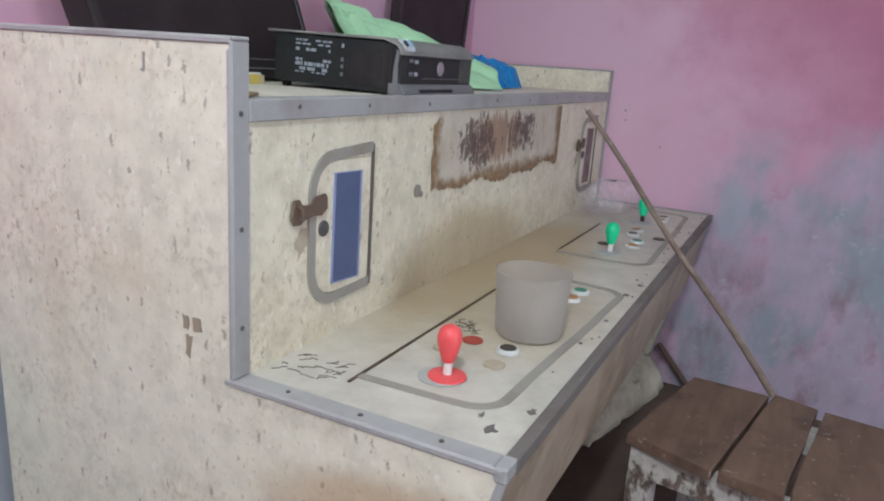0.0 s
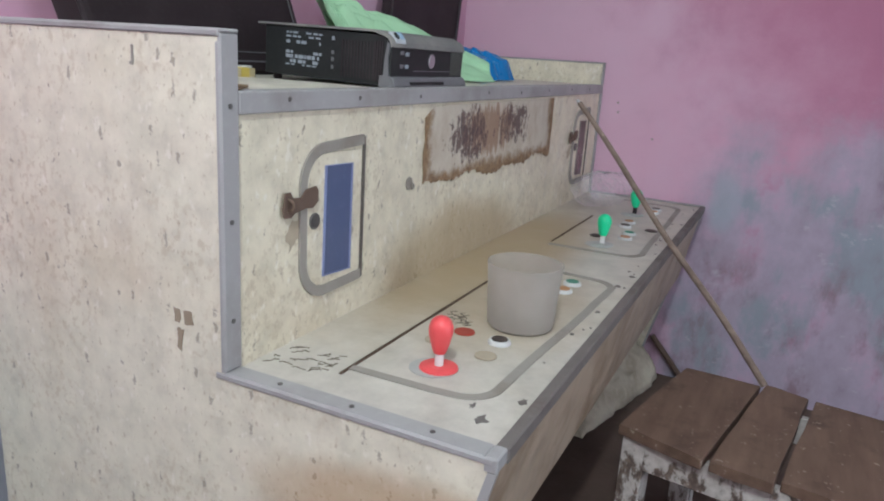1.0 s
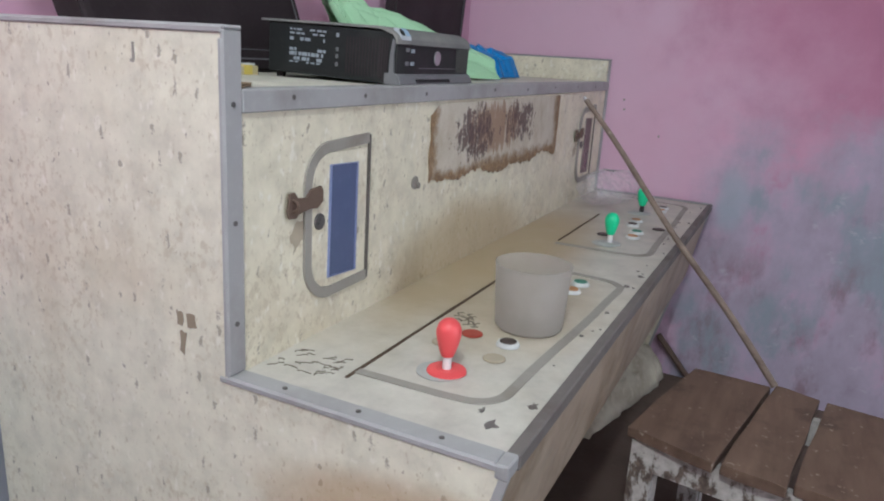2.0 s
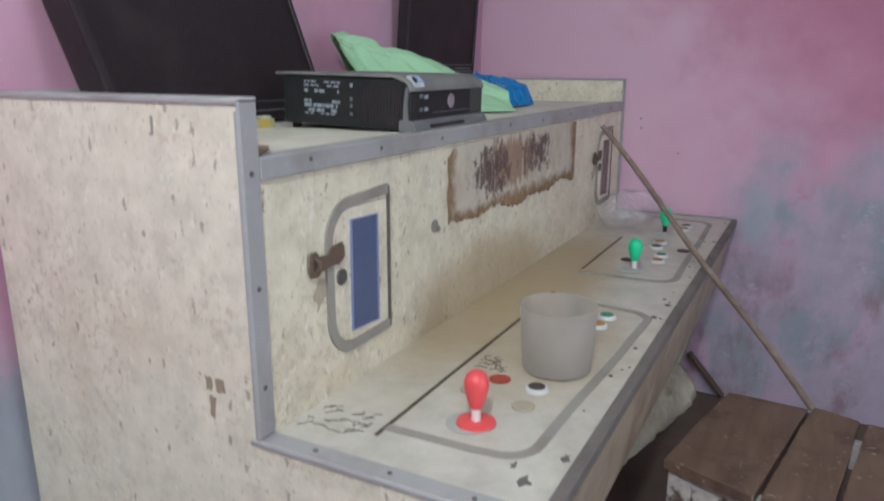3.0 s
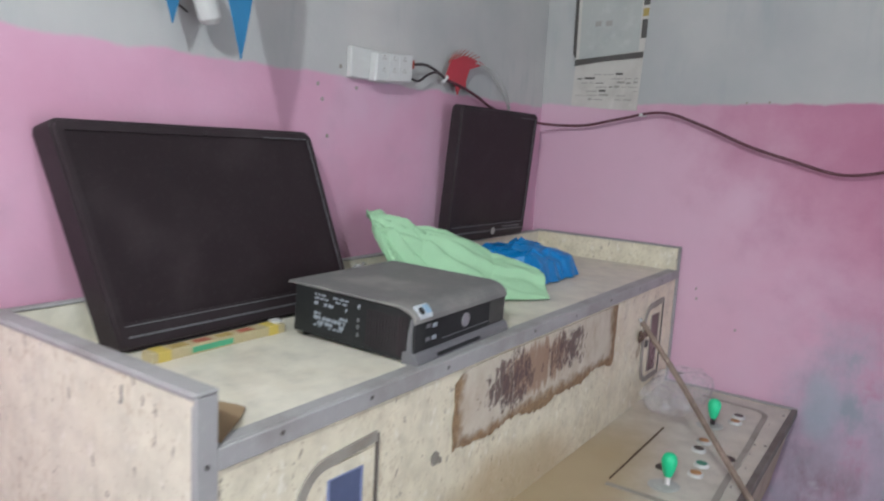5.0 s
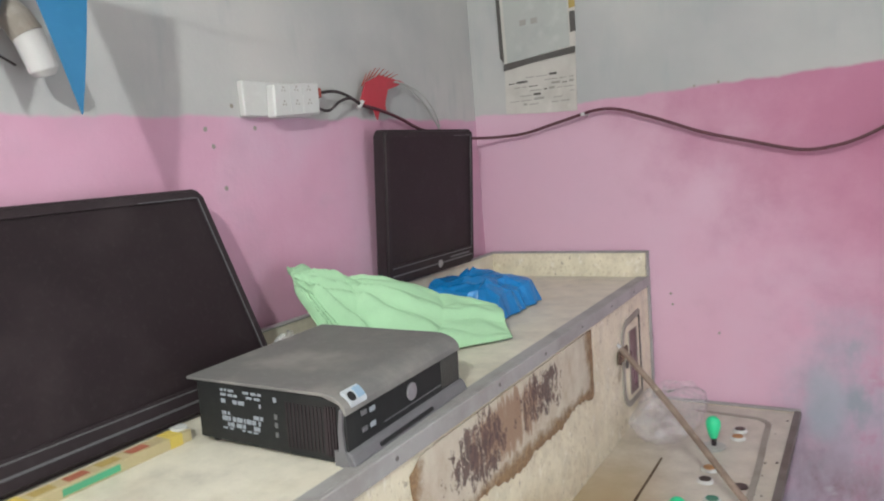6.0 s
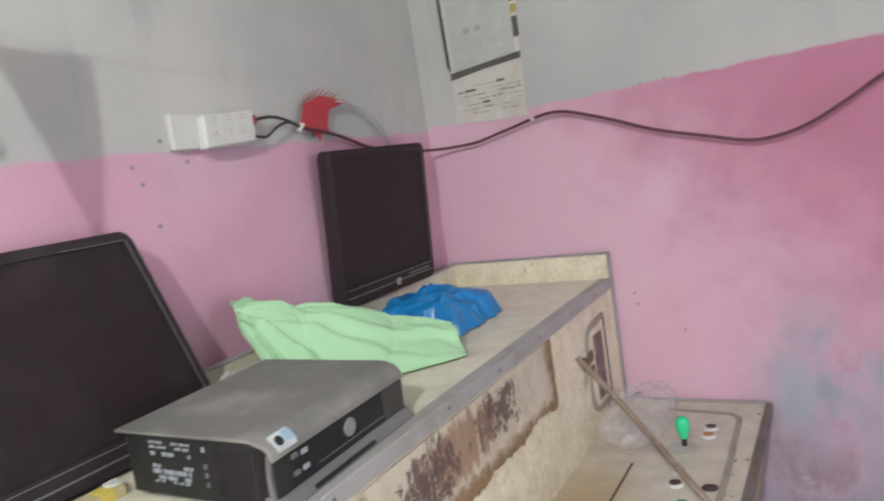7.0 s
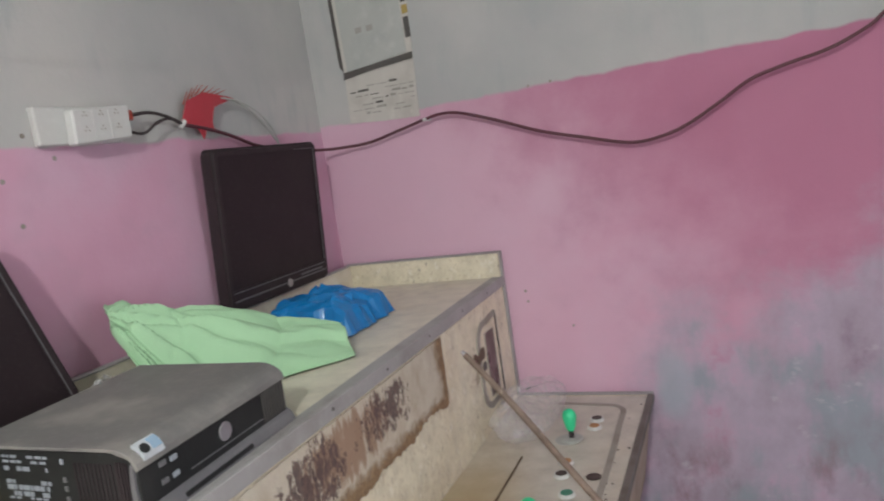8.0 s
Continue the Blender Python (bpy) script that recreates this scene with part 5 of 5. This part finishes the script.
for z in (2.02, 2.07, 2.12, 2.17, 2.22, 2.27):
    for k in range(5):
        if _rnd.random() < 0.7:
            x = 0.205 + k * 0.044
            sheet([(x, z), (x + 0.026, z + 0.002), (x + 0.026, z + 0.022), (x, z + 0.02)], 0.0065, 0.0071, M_INKL if _rnd.random() < 0.3 else M_PAPERG, "print_bar", "faint printed bar")

cal.location = (0.27, YR, 1.758)

# nail holes and chips in the paint
for p in ((0, 0.841, 1.727), (0, 0.859, 1.688), (0, 0.882, 1.591), (0, 0.994, 1.729), (0, 0.927, 1.781)):
    solo("wall_chip", disc("x", (-0.001, p[1], p[2]), 0.006, 0.002, 7), M_TAPE, "small chip in the wall paint", "paint chip", "chips in the wall paint", "structure")
for x, z in ((0.698, 1.102), (0.703, 1.065), (0.85, 0.972), (0.874, 1.788), (0.80, 1.785)):
    solo("wall_chip", disc("y", (x, YR + 0.001, z), 0.005, 0.002, 7), M_TAPE, "small chip in the wall paint", "paint chip", "chips in the wall paint", "structure")
# the bulb that lights the room, hanging from the ceiling behind the view
ceil_bulb = thing("hanging_bulb", (BULB[0], BULB[1], 3.0), "lit white bulb hanging from the ceiling on a cord", "bulb")
part("cord", tube([(BULB[0], BULB[1], 3.0), (BULB[0], BULB[1], 2.88)], 0.004, 6), M_CABLE, ceil_bulb)
part("holder", lathe([(0, 0.07), (0.02, 0.07), (0.02, 0.14), (0, 0.14)], BULB, 16), M_WHITE, ceil_bulb)


def sack_at(u, v):
    # a low slumped sack against the wall, under the far end of the panel
    y = 1.43 + 0.67 * v
    edge = 0.88 + 0.13 * min(1.0, v / 0.85)
    x = 0.705 + (edge - 0.705) * u
    rise = min(1.0, v / 0.45) ** 0.7
    h = 0.165 * rise * max(0.0, 1 - u ** 2.6) ** 0.6
    lump = noise.noise((x * 9, y * 9, 4)) * 0.03 + noise.noise((x * 30, y * 30, 8)) * 0.02 - abs(noise.noise((x * 15, y * 11, 2))) * 0.03
    h += (lump + 0.006) * min(1.0, (1 - u) * 5) * min(1.0, v * 6)
    return Vector((x + 0.012 * noise.noise((y * 18, u * 3, 5)) * u, y, 0.005 + max(h, 0.0)))


draped("sack", 24, 34, sack_at, M_SACK, "slumped pale cream woven sack on the floor against the wall", "sack", 0.003)
